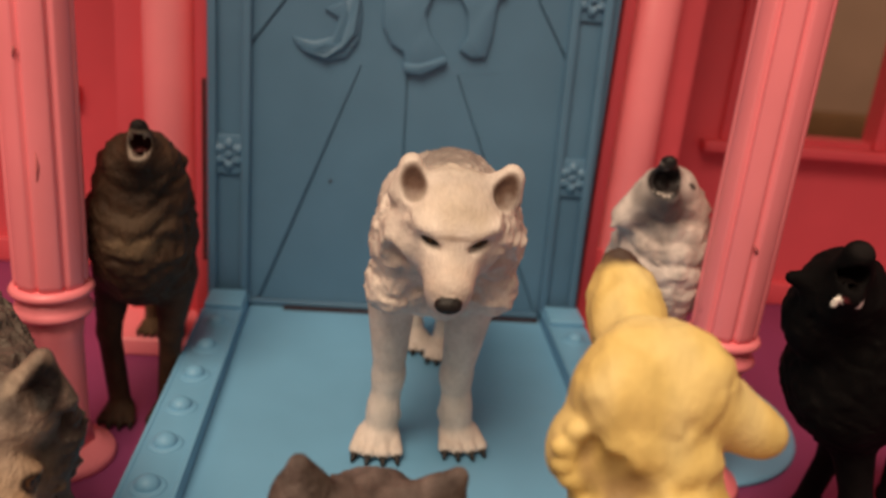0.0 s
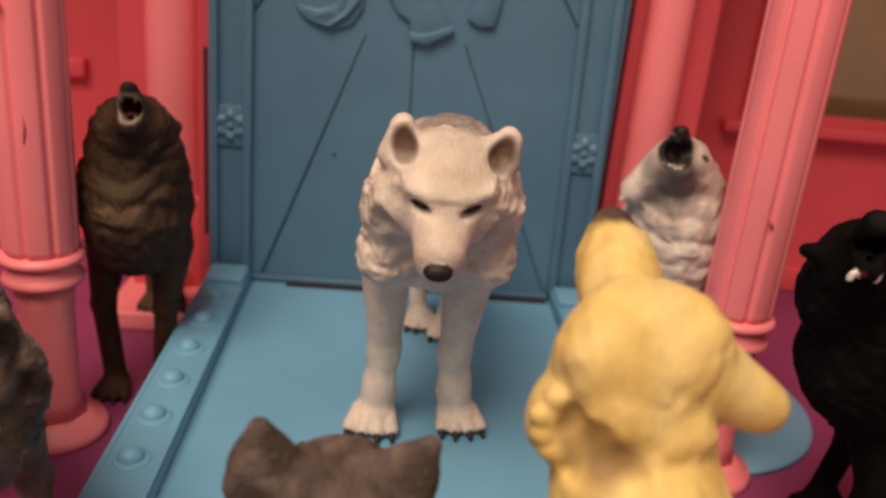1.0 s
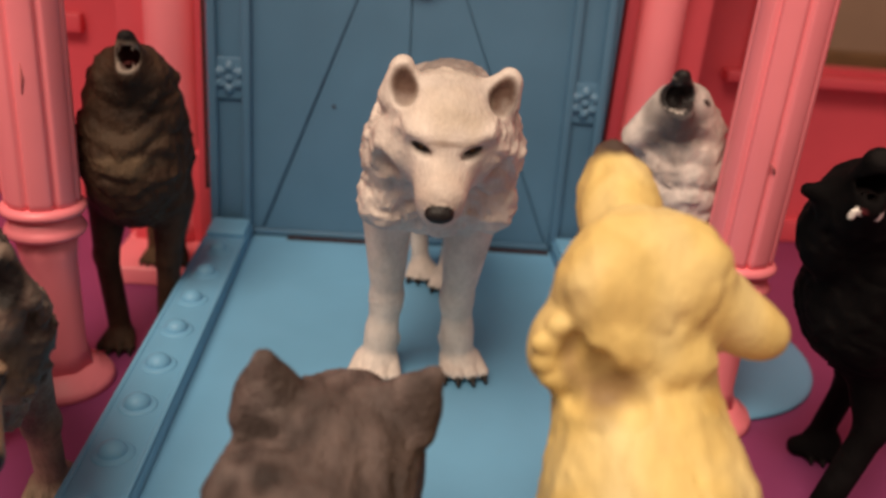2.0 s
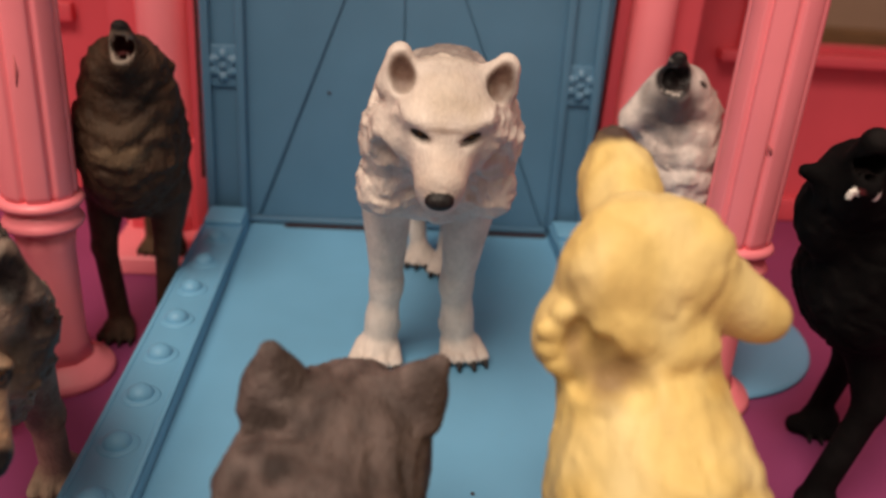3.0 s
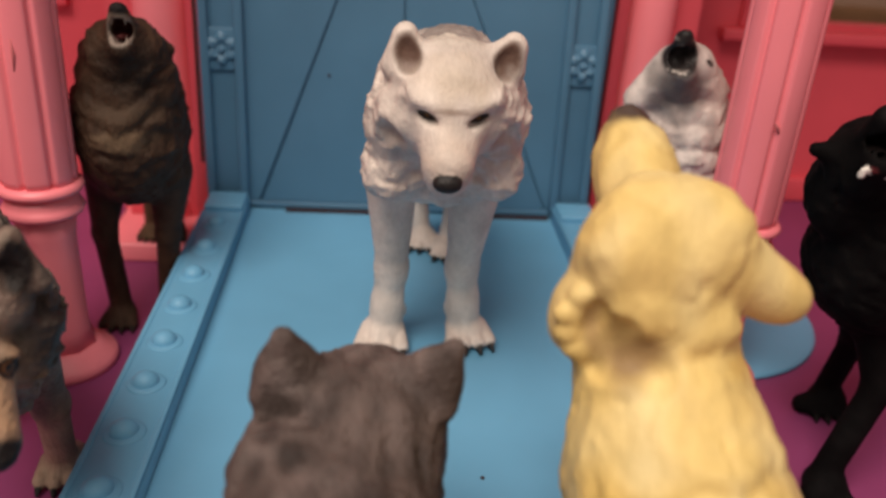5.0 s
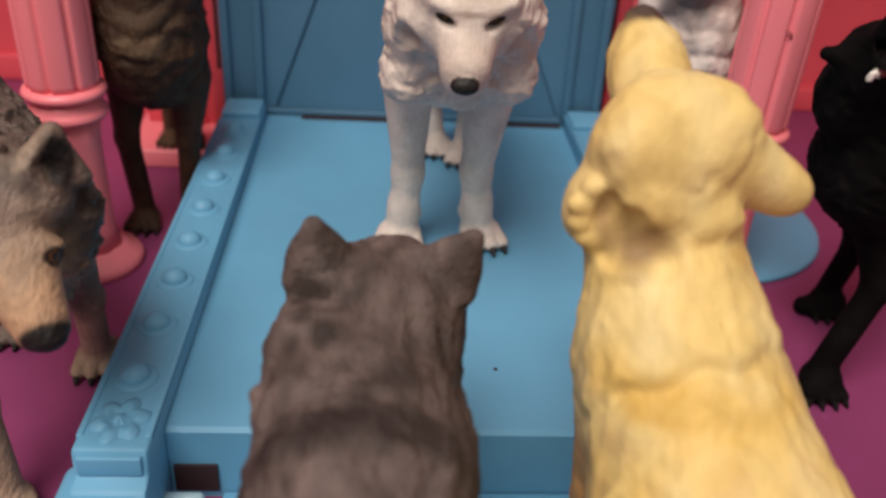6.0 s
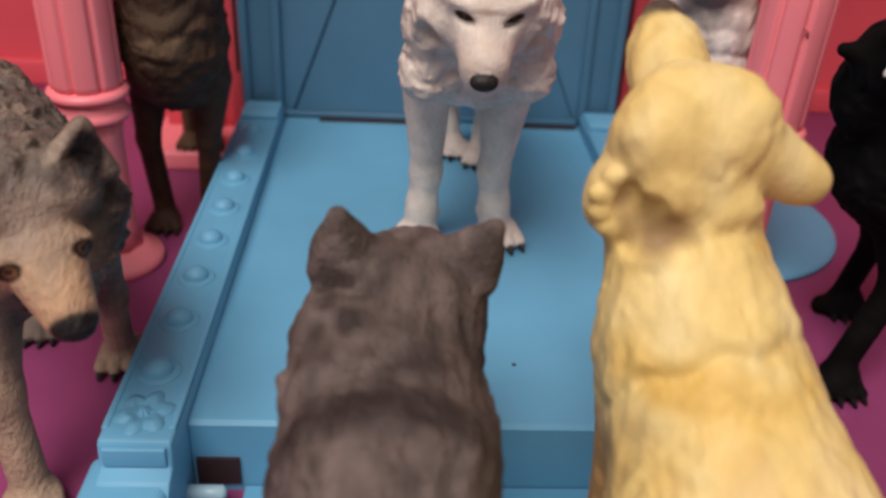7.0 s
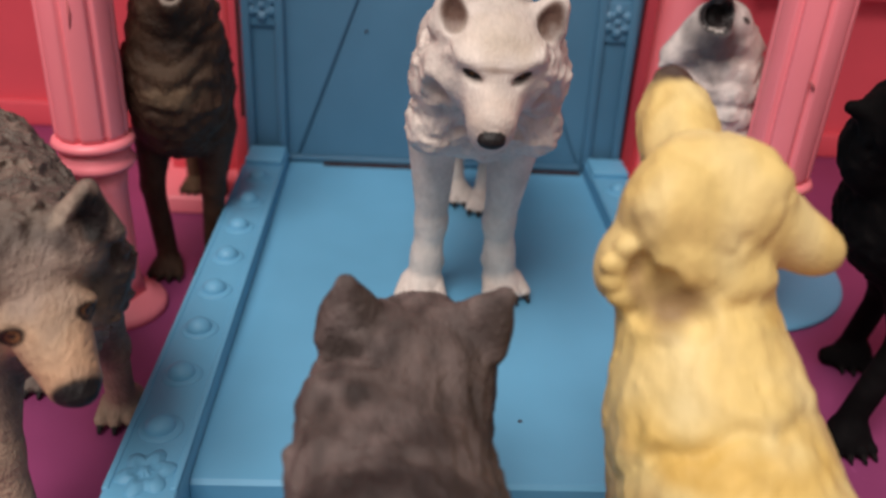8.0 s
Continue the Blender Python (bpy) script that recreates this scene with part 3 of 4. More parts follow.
paw(f, -0.56, -7.2, 0, 1.18, -4), paw(f, 1.24, -6.95, 0, 1.12, 8)
f.lump((0.15, -3.3, 3.6), (0.55, 0.95, 1.2)).lump((1.35, -3.3, 3.6), (0.55, 0.95, 1.2))
f.limb((0.2, -3.0, 2.8), (0.3, -1.9, 1.5), 0.45, 0.24).limb((0.3, -1.9, 1.5), (0.45, -2.1, 0.3), 0.24, 0.24)
f.limb((1.4, -3.2, 2.8), (1.25, -2.4, 1.5), 0.45, 0.24).limb((1.25, -2.4, 1.5), (1.12, -2.6, 0.3), 0.24, 0.24)
paw(f, 0.5, -2.3, 0, 0.95), paw(f, 1.1, -2.8, 0, 0.95)
f.limb((0.75, -2.7, 4.7), (0.85, -1.6, 2.4), 0.45, 0.22)
f.lump((0.28, -10.67, 4.99), (0.23, 0.14, 0.145), 0.04)
f.limb((0.12, -10.45, 4.78), (0.48, -10.45, 4.78), 0.02, 0.02, 0.02, True)
CREAM = (0.66, 0.585, 0.52)
f.paint((0.5, -6.0, 7.0), (1.1, 2.6, 0.95), (0.16, 0.13, 0.12), 0.6, strength=0.8)
f.paint((0.45, -8.4, 6.9), (0.7, 0.7, 0.45), (0.22, 0.17, 0.15), 0.9, strength=0.7)
# cheek hollows greyed, their shade put into the coat colour
f.paint((-0.55, -9.75, 5.2), (0.2, 0.4, 0.35), (0.36, 0.31, 0.29), 0.9, strength=0.6).paint((1.22, -9.75, 5.25), (0.2, 0.4, 0.35), (0.36, 0.31, 0.29), 0.9, strength=0.6)
f.paint((0.4, -9.2, 6.9), (0.45, 0.5, 0.4), (0.55, 0.48, 0.40), 0.9, strength=0.6)
f.paint((0.36, -9.9, 6.4), (0.6, 0.6, 0.3), (0.50, 0.41, 0.31), 0.9, strength=0.7)
f.paint((0.36, -10.1, 5.98), (0.36, 0.4, 0.045), (0.30, 0.22, 0.17), 0.8, strength=0.7)
f.paint((0.3, -10.3, 5.3), (0.36, 0.5, 0.4), (0.66, 0.53, 0.43), 0.9, strength=0.6)
f.paint((-0.06, -10.03, 5.87), (0.165, 0.5, 0.08), BLACK, 0.25, (0, 24, 0)).paint((0.75, -10.03, 5.86), (0.165, 0.5, 0.08), BLACK, 0.25, (0, -24, 0))
f.paint((-0.05, -10.15, 5.865), (0.045, 0.2, 0.04), (0.16, 0.09, 0.03), 0.3).paint((0.74, -10.15, 5.86), (0.045, 0.2, 0.04), (0.16, 0.09, 0.03), 0.3)
f.paint((0.28, -10.70, 4.99), (0.26, 0.18, 0.175), BLACK, 0.12)
f.skin("wolf_figurine", CREAM, COAT, (0.4, -5.5, 0), "white wolf figurine with black nose standing on the blue bridge", mottle=(0.58, 0.51, 0.455), speck=0.14)


def howler(x, y, z0, dx, dy, top, legs, tail_to, claw, throat=None, width=1.0, mouth=(0.05, 0.010, 0.010), rim=(0.30, 0.25, 0.21), snout=BLACK, lean=0.0, rolls=0.05, h=0.05, ears=(-1, 1), face=0.0, tip=0.19, skull=0.70):
    """A wolf with its head thrown back, muzzle up and mouth open. x, y, z0: under the chest; dx, dy: from there to the head; top: height of the nose."""
    hx, hy = x + dx, y + dy
    pts = np.array([(x - 1.9 * width, hy - 1.0), (x + 1.9 * width, tail_to[1] + 1.2), (tail_to[0] - 1.6, y), (tail_to[0] + 1.6, y), (hx - 1.4, y), (hx + 1.4, y)] + [l[2][:2] for l in legs])
    f = Clay((pts[:, 0].min() - 0.5, pts[:, 1].min() - 0.6, z0 - 0.1), (pts[:, 0].max() + 0.5, pts[:, 1].max() + 0.5, top + 0.4), h)
    zs = top - 3.0
    f.lump((x, y, zs + 0.1), (1.12 * width, 1.2, 1.6), 0.3)
    f.limb((x, y + 0.3, zs), (tail_to[0], tail_to[1] - 0.9, zs - 0.35), 1.05, 0.85, 0.4)
    f.limb((x, y, zs + 0.7), (hx + 0.65 * face, hy + 0.65, top - 1.15), 1.02 * width, skull - 0.03, 0.3)
    f.lump((hx + 0.55 * face, hy + 0.55, top - 1.05), (skull, 0.62, 0.66), 0.25)
    for s in (-1, 1):
        f.lump((hx + 0.9 * face + s * 0.62 * width, hy + 0.9, top - 1.7), (0.34, 0.5, 0.6))
    f.rolls((x, y - 0.4, zs + 0.7), (1.6, 1.7, 2.0), rolls, 0.52)
    f.fur(0.10, (0, 0.35, -1), [((hx, hy - 0.1, top - 0.4), 0.8)])
    f.limb((hx + 0.3 * face, hy + 0.3, top - 0.85), (hx + lean, hy - 0.12, top - 0.18), 0.44, tip, 0.15)
    f.limb((hx + 0.25 * face, hy + 0.25, top - 1.15), (hx, hy - 0.16, top - 0.86), 0.40, 0.24, 0.12)
    f.lump((hx + lean, hy - 0.2, top - 0.08), (0.14, 0.13, 0.10), 0.04)
    for s in ears:
        ear(f, (hx + 0.8 * face + s * 0.52, hy + 0.8, top - 1.0), (hx + 0.9 * face + s * 0.84, hy + 1.0, top - 1.1), 0.25, 0.12)
    f.lump((hx + lean * 0.4, hy - 0.12, top - 0.52), (0.21, 0.45, 0.25), 0.05, cut=True)
    f.lump((hx, hy + 0.02, top - 0.66), (0.12, 0.2, 0.06), 0.05)
    for s in (-1, 1):
        f.limb((hx + s * 0.13, hy - 0.2, top - 0.72), (hx + s * 0.13, hy - 0.22, top - 0.58), 0.045, 0.02, 0.02)
        f.limb((hx + s * 0.13 + lean, hy - 0.2, top - 0.28), (hx + s * 0.12 + lean, hy - 0.2, top - 0.40), 0.04, 0.015, 0.02)
    for hip, knee, foot, size in legs:
        f.limb(hip, knee, 0.50 * size, 0.27 * size, 0.3).limb(knee, (foot[0], foot[1] + 0.15, foot[2] + 0.4), 0.27 * size, 0.26 * size, 0.15)
        paw(f, foot[0], foot[1], foot[2], 0.95 * size, claw=claw)
    f.limb((tail_to[0], tail_to[1] - 0.3, zs), (tail_to[0], tail_to[1] + 0.6, zs - 2.2), 0.42, 0.2)
    if throat:
        f.paint((hx, hy - 0.1, top - 1.25), (0.55, 0.8, 0.55), throat, 0.7, strength=0.9)
    f.paint((hx + lean * 0.4, hy - 0.2, top - 0.50), (0.27, 0.3, 0.35), rim, 0.2, strength=0.8)
    f.paint((hx + lean * 0.4, hy + 0.05, top - 0.52), (0.2, 0.42, 0.26), mouth, 0.25)
    f.paint((hx + lean, hy - 0.2, top - 0.08), (0.2, 0.2, 0.15), snout, 0.25)
    return f


# dark brown howling wolf on the purple floor
BROWN = (0.047, 0.025, 0.0145)
f = howler(-6.1, -4.6, Z0, 0.32, -0.95, 6.5,
    [((-6.8, -4.3, 2.6), (-7.02, -4.2, 1.0), (-6.9, -4.1, Z0), 1.0), ((-5.4, -4.3, 2.6), (-5.58, -4.2, 1.0), (-5.75, -4.05, Z0), 1.0),
     ((-6.9, -1.6, 2.0), (-7.0, -0.3, 0.6), (-7.05, -0.25, Z0 + 0.54), 0.8), ((-6.2, -1.6, 2.0), (-6.4, -0.3, 0.6), (-6.4, -0.25, Z0 + 0.54), 0.8)],
    (-6.6, -1.4), (0.02, 0.014, 0.01), (0.020, 0.012, 0.008), rolls=0.06, width=1.02, face=-0.25)
f.paint((-7.05, -0.3, 0.0), (0.5, 0.6, 0.9), (0.13, 0.075, 0.04), 0.6, strength=0.8)
f.paint((-5.8, -5.75, 6.22), (0.2, 0.3, 0.12), (0.16, 0.12, 0.09), 0.6, strength=0.8)
f.paint((-5.9, -5.9, 3.75), (0.75, 0.6, 0.2), (0.15, 0.10, 0.06), 0.8, strength=0.7)
f.paint((-5.9, -5.8, 4.3), (0.9, 0.6, 0.2), (0.09, 0.06, 0.038), 0.9, strength=0.5)
f.skin("wolf_figurine", BROWN, COAT_MATT, (-6, -3.5, Z0), "dark brown howling wolf figurine on the purple floor", mottle=(0.034, 0.019, 0.012))

# pale grey howling wolf on the round blue plate
f = howler(5.95, -4.5, Z0 + 0.15, -0.52, -1.05, 6.55,
    [((5.1, -4.1, 2.6), (5.9, -4.0, 0.7), (6.0, -4.1, Z0 + 0.15), 0.95), ((6.5, -4.1, 2.6), (6.6, -4.0, 0.7), (6.75, -3.9, Z0 + 0.15), 0.95),
     ((5.9, -1.9, 2.0), (6.1, -1.2, 0.3), (6.1, -1.4, Z0 + 0.15), 0.85), ((6.8, -1.9, 2.0), (6.9, -1.2, 0.3), (6.9, -1.4, Z0 + 0.15), 0.85)],
    (6.4, -1.6), BLACK, (0.16, 0.145, 0.14), rim=(0.02, 0.018, 0.018), mouth=(0.012, 0.008, 0.008), rolls=0.075, lean=-0.13, ears=(1,), face=0.35, skull=0.56)
f.limb((5.3, -5.2, 5.75), (4.75, -5.0, 4.95), 0.36, 0.30, 0.25).limb((4.75, -5.1, 4.95), (4.48, -5.1, 4.72), 0.2, 0.06, 0.1)
f.limb((5.8, -5.2, 5.8), (6.35, -5.0, 5.1), 0.36, 0.32, 0.25).limb((6.45, -5.0, 5.35), (6.72, -5.0, 5.2), 0.18, 0.06, 0.1)
f.lump((5.24, -5.8, 5.97), (0.19, 0.45, 0.25), 0.05, cut=True)
f.paint((5.3, -5.7, 5.4), (0.40, 0.6, 0.42), (0.15, 0.13, 0.125), 0.9, strength=0.85)
f.paint((5.27, -5.75, 6.02), (0.38, 0.6, 0.40), (0.018, 0.014, 0.014), 0.2)
f.paint((5.22, -5.9, 5.97), (0.235, 0.35, 0.30), (0.42, 0.37, 0.34), 0.2, strength=0.5)
f.paint((5.23, -5.75, 5.98), (0.20, 0.6, 0.255), (0.010, 0.007, 0.007), 0.2)
for xa in (5.1, 5.19, 5.28, 5.36):
    f.paint((xa, -5.85, 5.72 + 0.4 * (xa - 5.23) ** 2), (0.035, 0.3, 0.03), (0.55, 0.5, 0.45), 0.4)
f.paint((5.27, -5.6, 6.5), (0.19, 0.3, 0.12), BLACK, 0.3)
f.paint((5.98, -5.5, 5.88), (0.13, 0.4, 0.05), BLACK, 0.3, (0, 30, 0))
f.paint((6.4, -5.2, 5.3), (0.4, 0.9, 0.7), (0.50, 0.42, 0.36), 0.8, strength=0.5)
f.skin("wolf_figurine", (0.60, 0.54, 0.50), COAT, (5.9, -3.5, Z0 + 0.15), "pale grey howling wolf figurine with black muzzle", mottle=(0.42, 0.36, 0.33))

# black howling wolf
f = howler(8.2, -9.3, Z0, -1.24, -1.1, 6.4,
    [((8.3, -9.4, 3.0), (8.75, -9.8, 0.9), (8.1, -10.1, Z0), 1.05), ((8.5, -8.6, 3.0), (9.55, -7.5, 0.5), (9.5, -7.25, Z0), 1.0),
     ((10.6, -6.9, 2.4), (12.0, -6.4, 0.5), (12.0, -6.6, Z0), 0.9), ((11.4, -7.6, 2.4), (12.7, -7.4, 0.5), (12.7, -7.6, Z0), 0.9)],
    (11.2, -6.6), BLACK, width=0.84, ears=(1,), mouth=(0.006, 0.004, 0.004), rim=(0.006, 0.005, 0.005), rolls=0.03, face=0.6, tip=0.26)
f.lump((8.7, -9.3, 3.6), (1.0, 1.2, 1.5), 0.3).lump((7.25, -9.5, 4.5), (0.55, 0.5, 0.7), 0.3)
f.limb((9.6, -7.3, Z0 + 0.35), (8.95, -7.3, Z0 + 0.22), 0.32, 0.22, 0.15).limb((8.2, -10.1, Z0 + 0.35), (7.8, -10.3, Z0 + 0.25), 0.3, 0.24, 0.15)
ear(f, (6.85, -9.8, 5.4), (6.33, -9.8, 5.5), 0.30, 0.12)
f.limb((6.69, -10.62, 5.36), (6.69, -10.67, 5.48), 0.075, 0.05, 0.02).limb((7.1, -10.62, 5.36), (7.1, -10.67, 5.48), 0.075, 0.05, 0.02)
f.lump((6.9, -10.5, 5.47), (0.17, 0.22, 0.07), 0.04)
f.paint((6.9, -10.55, 5.5), (0.16, 0.2, 0.08), (0.28, 0.05, 0.06), 0.3)
f.paint((6.69, -10.67, 5.44), 0.1, (0.8, 0.76, 0.7), 0.2).paint((7.1, -10.67, 5.44), 0.1, (0.8, 0.76, 0.7), 0.2)
f.skin("wolf_figurine", (0.0036, 0.003, 0.0032), COAT_BLACK, (8.2, -8, Z0), "black howling wolf figurine with white teeth", mottle=(0.0055, 0.0048, 0.005))

# grey and tan wolf, head lowered and turned
f = Clay((-10.2, -15.6, Z0 - 0.1), (-3.9, -6.6, 6.2), 0.042)
f.limb((-6.5, -12.0, 3.25), (-8.7, -8.6, 3.3), 1.1, 1.0, 0.4)
f.lump((-6.35, -12.2, 3.1), (1.0, 1.1, 1.3), 0.3)
EYES, SIDE, FORE, UP = np.array((-5.45, -14.07, 3.66)), np.array((0.84, 0.54, 0.09)), np.array((0.525, -0.69, -0.5)), np.array((0.208, -0.467, 0.863))


def on_head(r, g, u):
    """A place on the turned head: to the side, ahead of and above the point between the eyes."""
    return tuple(EYES + r * SIDE + g * FORE + u * UP)


f.limb((-6.3, -12.3, 3.3), on_head(0, -1.0, 0.05), 1.0, 0.74, 0.3)
f.lump(on_head(0, -0.80, 0.02), (0.82, 0.66, 0.66), 0.25, (-20, 0, 33))
f.lump(on_head(0.78, -0.6, -0.3), (0.36, 0.42, 0.55), 0.2).lump(on_head(-0.78, -0.6, -0.3), (0.36, 0.42, 0.55), 0.2)
f.lump(on_head(0.98, -0.62, -0.15), (0.26, 0.3, 0.42), 0.2).lump(on_head(0.62, -0.3, -0.45), (0.3, 0.3, 0.35), 0.2).lump(on_head(-0.62, -0.3, -0.45), (0.3, 0.3, 0.35), 0.2)
f.limb(on_head(0, -0.05, -0.12), on_head(0, 0.82, -0.05), 0.52, 0.34, 0.2)
f.limb(on_head(0, 0.0, -0.42), on_head(0, 0.78, -0.28), 0.40, 0.22, 0.15)
f.lump(on_head(0.36, -0.12, 0.16), (0.30, 0.2, 0.13), 0.12, (0, 15, 33)).lump(on_head(-0.36, -0.12, 0.16), (0.30, 0.2, 0.13), 0.12, (0, -15, 33))
f.fur(0.12, (-0.5, 0.8, -0.2), [(on_head(0, 0.45, -0.15), 0.85), (on_head(0, -0.1, 0.1), 0.9), (on_head(0.45, 0.0, 0.0), 0.5)], 3.2, 2.6)
ear(f, on_head(0.62, -0.72, 0.45), on_head(0.84, -0.9, 1.12), 0.42, 0.15, (0.16, -0.26, 0.0))
ear(f, on_head(-0.66, -0.72, 0.42), on_head(-0.92, -0.85, 1.0), 0.40, 0.15, (-0.05, -0.28, 0.0))
f.limb((-5.5, -13.4, 4.6), (-4.96, -13.45, 5.25), 0.17, 0.08, 0.12).limb((-4.72, -13.38, 4.6), (-4.93, -13.45, 5.25), 0.14, 0.08, 0.12)
f.lump((-4.92, -13.76, 4.92), (0.17, 0.2, 0.3), 0.08, cut=True)
for s in (-1, 1):
    f.lump(on_head(s * 0.42, -0.02, 0.0), 0.13, 0.04)
f.limb(on_head(0.42, 0.35, -0.33), on_head(0.2, 0.95, -0.2), 0.035, 0.03, 0.04, True).limb(on_head(-0.42, 0.35, -0.33), on_head(-0.2, 0.95, -0.2), 0.035, 0.03, 0.04, True)
f.limb((-6.0, -11.4, 2.9), (-6.2, -10.3, 0.6), 0.5, 0.28).limb((-6.2, -10.3, 0.6), (-6.4, -9.7, -1.0), 0.28, 0.27)
f.limb((-6.9, -12.8, 2.9), (-6.95, -13.2, 0.7), 0.52, 0.3).limb((-6.95, -13.2, 0.7), (-6.75, -13.4, -1.0), 0.3, 0.3)
paw(f, -6.4, -9.6, Z0, 1.1, 12), paw(f, -6.7, -13.55, Z0, 1.15, 12)
f.limb((-8.2, -8.9, 3.0), (-8.3, -8.3, 0.8), 0.6, 0.28).limb((-8.3, -8.3, 0.8), (-8.35, -8.5, -1.1), 0.28, 0.26)
f.limb((-9.2, -8.9, 3.0), (-9.3, -8.2, 0.8), 0.6, 0.28).limb((-9.3, -8.2, 0.8), (-9.35, -8.4, -1.1), 0.28, 0.26)
paw(f, -8.35, -8.7, Z0, 0.95), paw(f, -9.35, -8.6, Z0, 0.95)
f.limb((-8.9, -8.0, 4.2), (-9.2, -7.2, 2.2), 0.42, 0.2)
f.lump(on_head(0, 1.06, 0.02), (0.22, 0.16, 0.16), 0.04, (0, 5, 33))
TAN = (0.42, 0.26, 0.155)
GREY = (0.115, 0.09, 0.075)
f.paint(on_head(0, 0.25, -0.05), (0.85, 1.0, 0.8), TAN, 0.6)
f.paint(on_head(0, -0.6, 0.85), (0.85, 0.5, 0.42), GREY, 0.7)
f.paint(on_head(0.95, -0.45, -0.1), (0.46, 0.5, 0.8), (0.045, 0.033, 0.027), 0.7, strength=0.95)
f.paint(on_head(0.45, -0.55, 0.75), (0.14, 0.4, 0.3), (0.04, 0.03, 0.026), 0.8, strength=0.8).paint(on_head(0.12, -0.35, 0.6), (0.1, 0.4, 0.3), (0.22, 0.18, 0.17), 0.8, strength=0.7).paint(on_head(-0.2, -0.4, 0.6), (0.1, 0.4, 0.3), (0.14, 0.11, 0.1), 0.8, strength=0.7)
f.paint(on_head(0, 0.0, 0.4), (0.65, 0.8, 0.5), (0.36, 0.26, 0.175), 0.9, strength=0.7)
f.paint(on_head(0.05, -0.25, 0.5), (0.55, 0.5, 0.42), (0.27, 0.205, 0.165), 0.9, strength=0.75)
f.paint(on_head(0, 0.1, 0.35), (0.12, 0.35, 0.4), (0.30, 0.20, 0.13), 0.9, strength=0.5)
f.paint(on_head(0, 0.8, -0.45), (0.4, 0.5, 0.22), (0.47, 0.36, 0.27), 0.6)
f.paint((-6.7, -13.4, -0.3), (0.8, 0.9, 2.0), (0.34, 0.24, 0.17), 0.6).paint((-6.35, -9.9, -0.5), (0.7, 0.9, 1.6), (0.34, 0.24, 0.17), 0.6)
f.paint((-4.9, -13.66, 4.93), (0.22, 0.3, 0.36), (0.014, 0.011, 0.010), 0.35)
f.paint((-5.2, -13.5, 5.0), (0.10, 0.3, 0.36), (0.33, 0.26, 0.20), 0.5, (0, 40, 0), 0.8)
for s in (-1, 1):
    f.paint(on_head(s * 0.44, 0.0, 0.0), (0.20, 0.6, 0.14), (0.016, 0.009, 0.007), 0.2, (-25, 10 * s, 33))
    f.paint(on_head(s * 0.44, 0.0, 0.0), (0.085, 0.6, 0.085), (0.16, 0.07, 0.025), 0.2, (-25, 0, 33)).paint(on_head(s * 0.44, 0.0, 0.0), (0.045, 0.6, 0.045), BLACK, 0.2, (-25, 0, 33))
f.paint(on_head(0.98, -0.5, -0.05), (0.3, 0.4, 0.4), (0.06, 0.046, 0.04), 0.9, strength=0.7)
f.paint(on_head(0, 1.08, 0.03), (0.33, 0.28, 0.25), BLACK, 0.15, (0, 5, 33))
for x, y in ((-6.4, -9.6), (-6.7, -13.55)):
    for a in (-0.36, -0.13, 0.13, 0.36):
        b = (-0.38 + 0.35 * abs(a)) - 0.27
        ca, sa = math.cos(radians(12)), math.sin(radians(12))
        f.paint((x + 1.12 * (a * 1.1 * ca - b * sa), y + 1.12 * (a * 1.1 * sa + b * ca), Z0 + 0.08), 0.13, BLACK, 0.2)
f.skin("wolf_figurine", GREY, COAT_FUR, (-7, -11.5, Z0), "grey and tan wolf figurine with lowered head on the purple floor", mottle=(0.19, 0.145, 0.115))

# dark grey-brown wolf seen from behind
f = Clay((-3.0, -22.6, Z0 + 0.04), (1.2, -12.6, 5.5))
f.limb((-0.95, -15.2, 3.45), (-1.08, -17.0, 2.95), 0.85, 1.05, 0.3)
f.limb((-1.08, -16.8, 2.95), (-1.15, -20.8, 2.3), 1.06, 0.95, 0.4)
f.lump((-0.88, -14.85, 3.85), (0.86, 0.75, 0.70), 0.25)
f.limb((-0.85, -14.4, 3.7), (-0.75, -13.3, 3.3), 0.5, 0.3)
f.lump((-1.65, -15.3, 3.6), (0.4, 0.5, 0.6)).lump((-0.45, -15.3, 3.6), (0.35, 0.5, 0.6))
f.lump((-1.72, -15.8, 3.75), (0.42, 0.5, 0.45), 0.2).lump((-1.78, -16.4, 3.55), (0.42, 0.5, 0.5), 0.2)
f.lump((-1.05, -17.4, 3.5), (0.9, 0.5, 0.6), 0.3)
f.fur(0.075, (0, -1, -0.4), freq=3.4, fine=2.2)
f.lump((-1.66, -15.0, 4.45), (0.36, 0.2, 0.42), 0.12).limb((-1.9, -15.1, 4.25), (-1.72, -15.0, 4.92), 0.16, 0.09, 0.12).limb((-1.36, -14.9, 4.4), (-1.68, -15.0, 4.92), 0.18, 0.09, 0.12)
f.lump((-1.70, -15.36, 4.32), (0.22, 0.14, 0.26), 0.12, (0, -8, 0), True)
f.lump((-0.12, -15.0, 4.42), (0.33, 0.2, 0.38), 0.12).limb((-0.5, -14.85, 4.35), (0.08, -15.0, 4.82), 0.2, 0.09, 0.12).limb((-0.02, -15.15, 4.2), (0.1, -15.0, 4.82), 0.18, 0.09, 0.12)
for sx, sy in ((-1.75, -16.4), (-0.3, -16.4), (-1.75, -20.6), (-0.35, -20.6)):
    f.limb((sx, sy, 2.2), (sx, sy + 0.1, 0.4), 0.5, 0.28).limb((sx, sy + 0.1, 0.4), (sx, sy + 0.1, -1.0), 0.28, 0.28)
    paw(f, sx, sy + 0.25, Z0 + 0.14, 0.95, 180)
f.limb((-1.05, -21.4, 2.3), (-1.05, -22.0, 0.4), 0.4, 0.2)
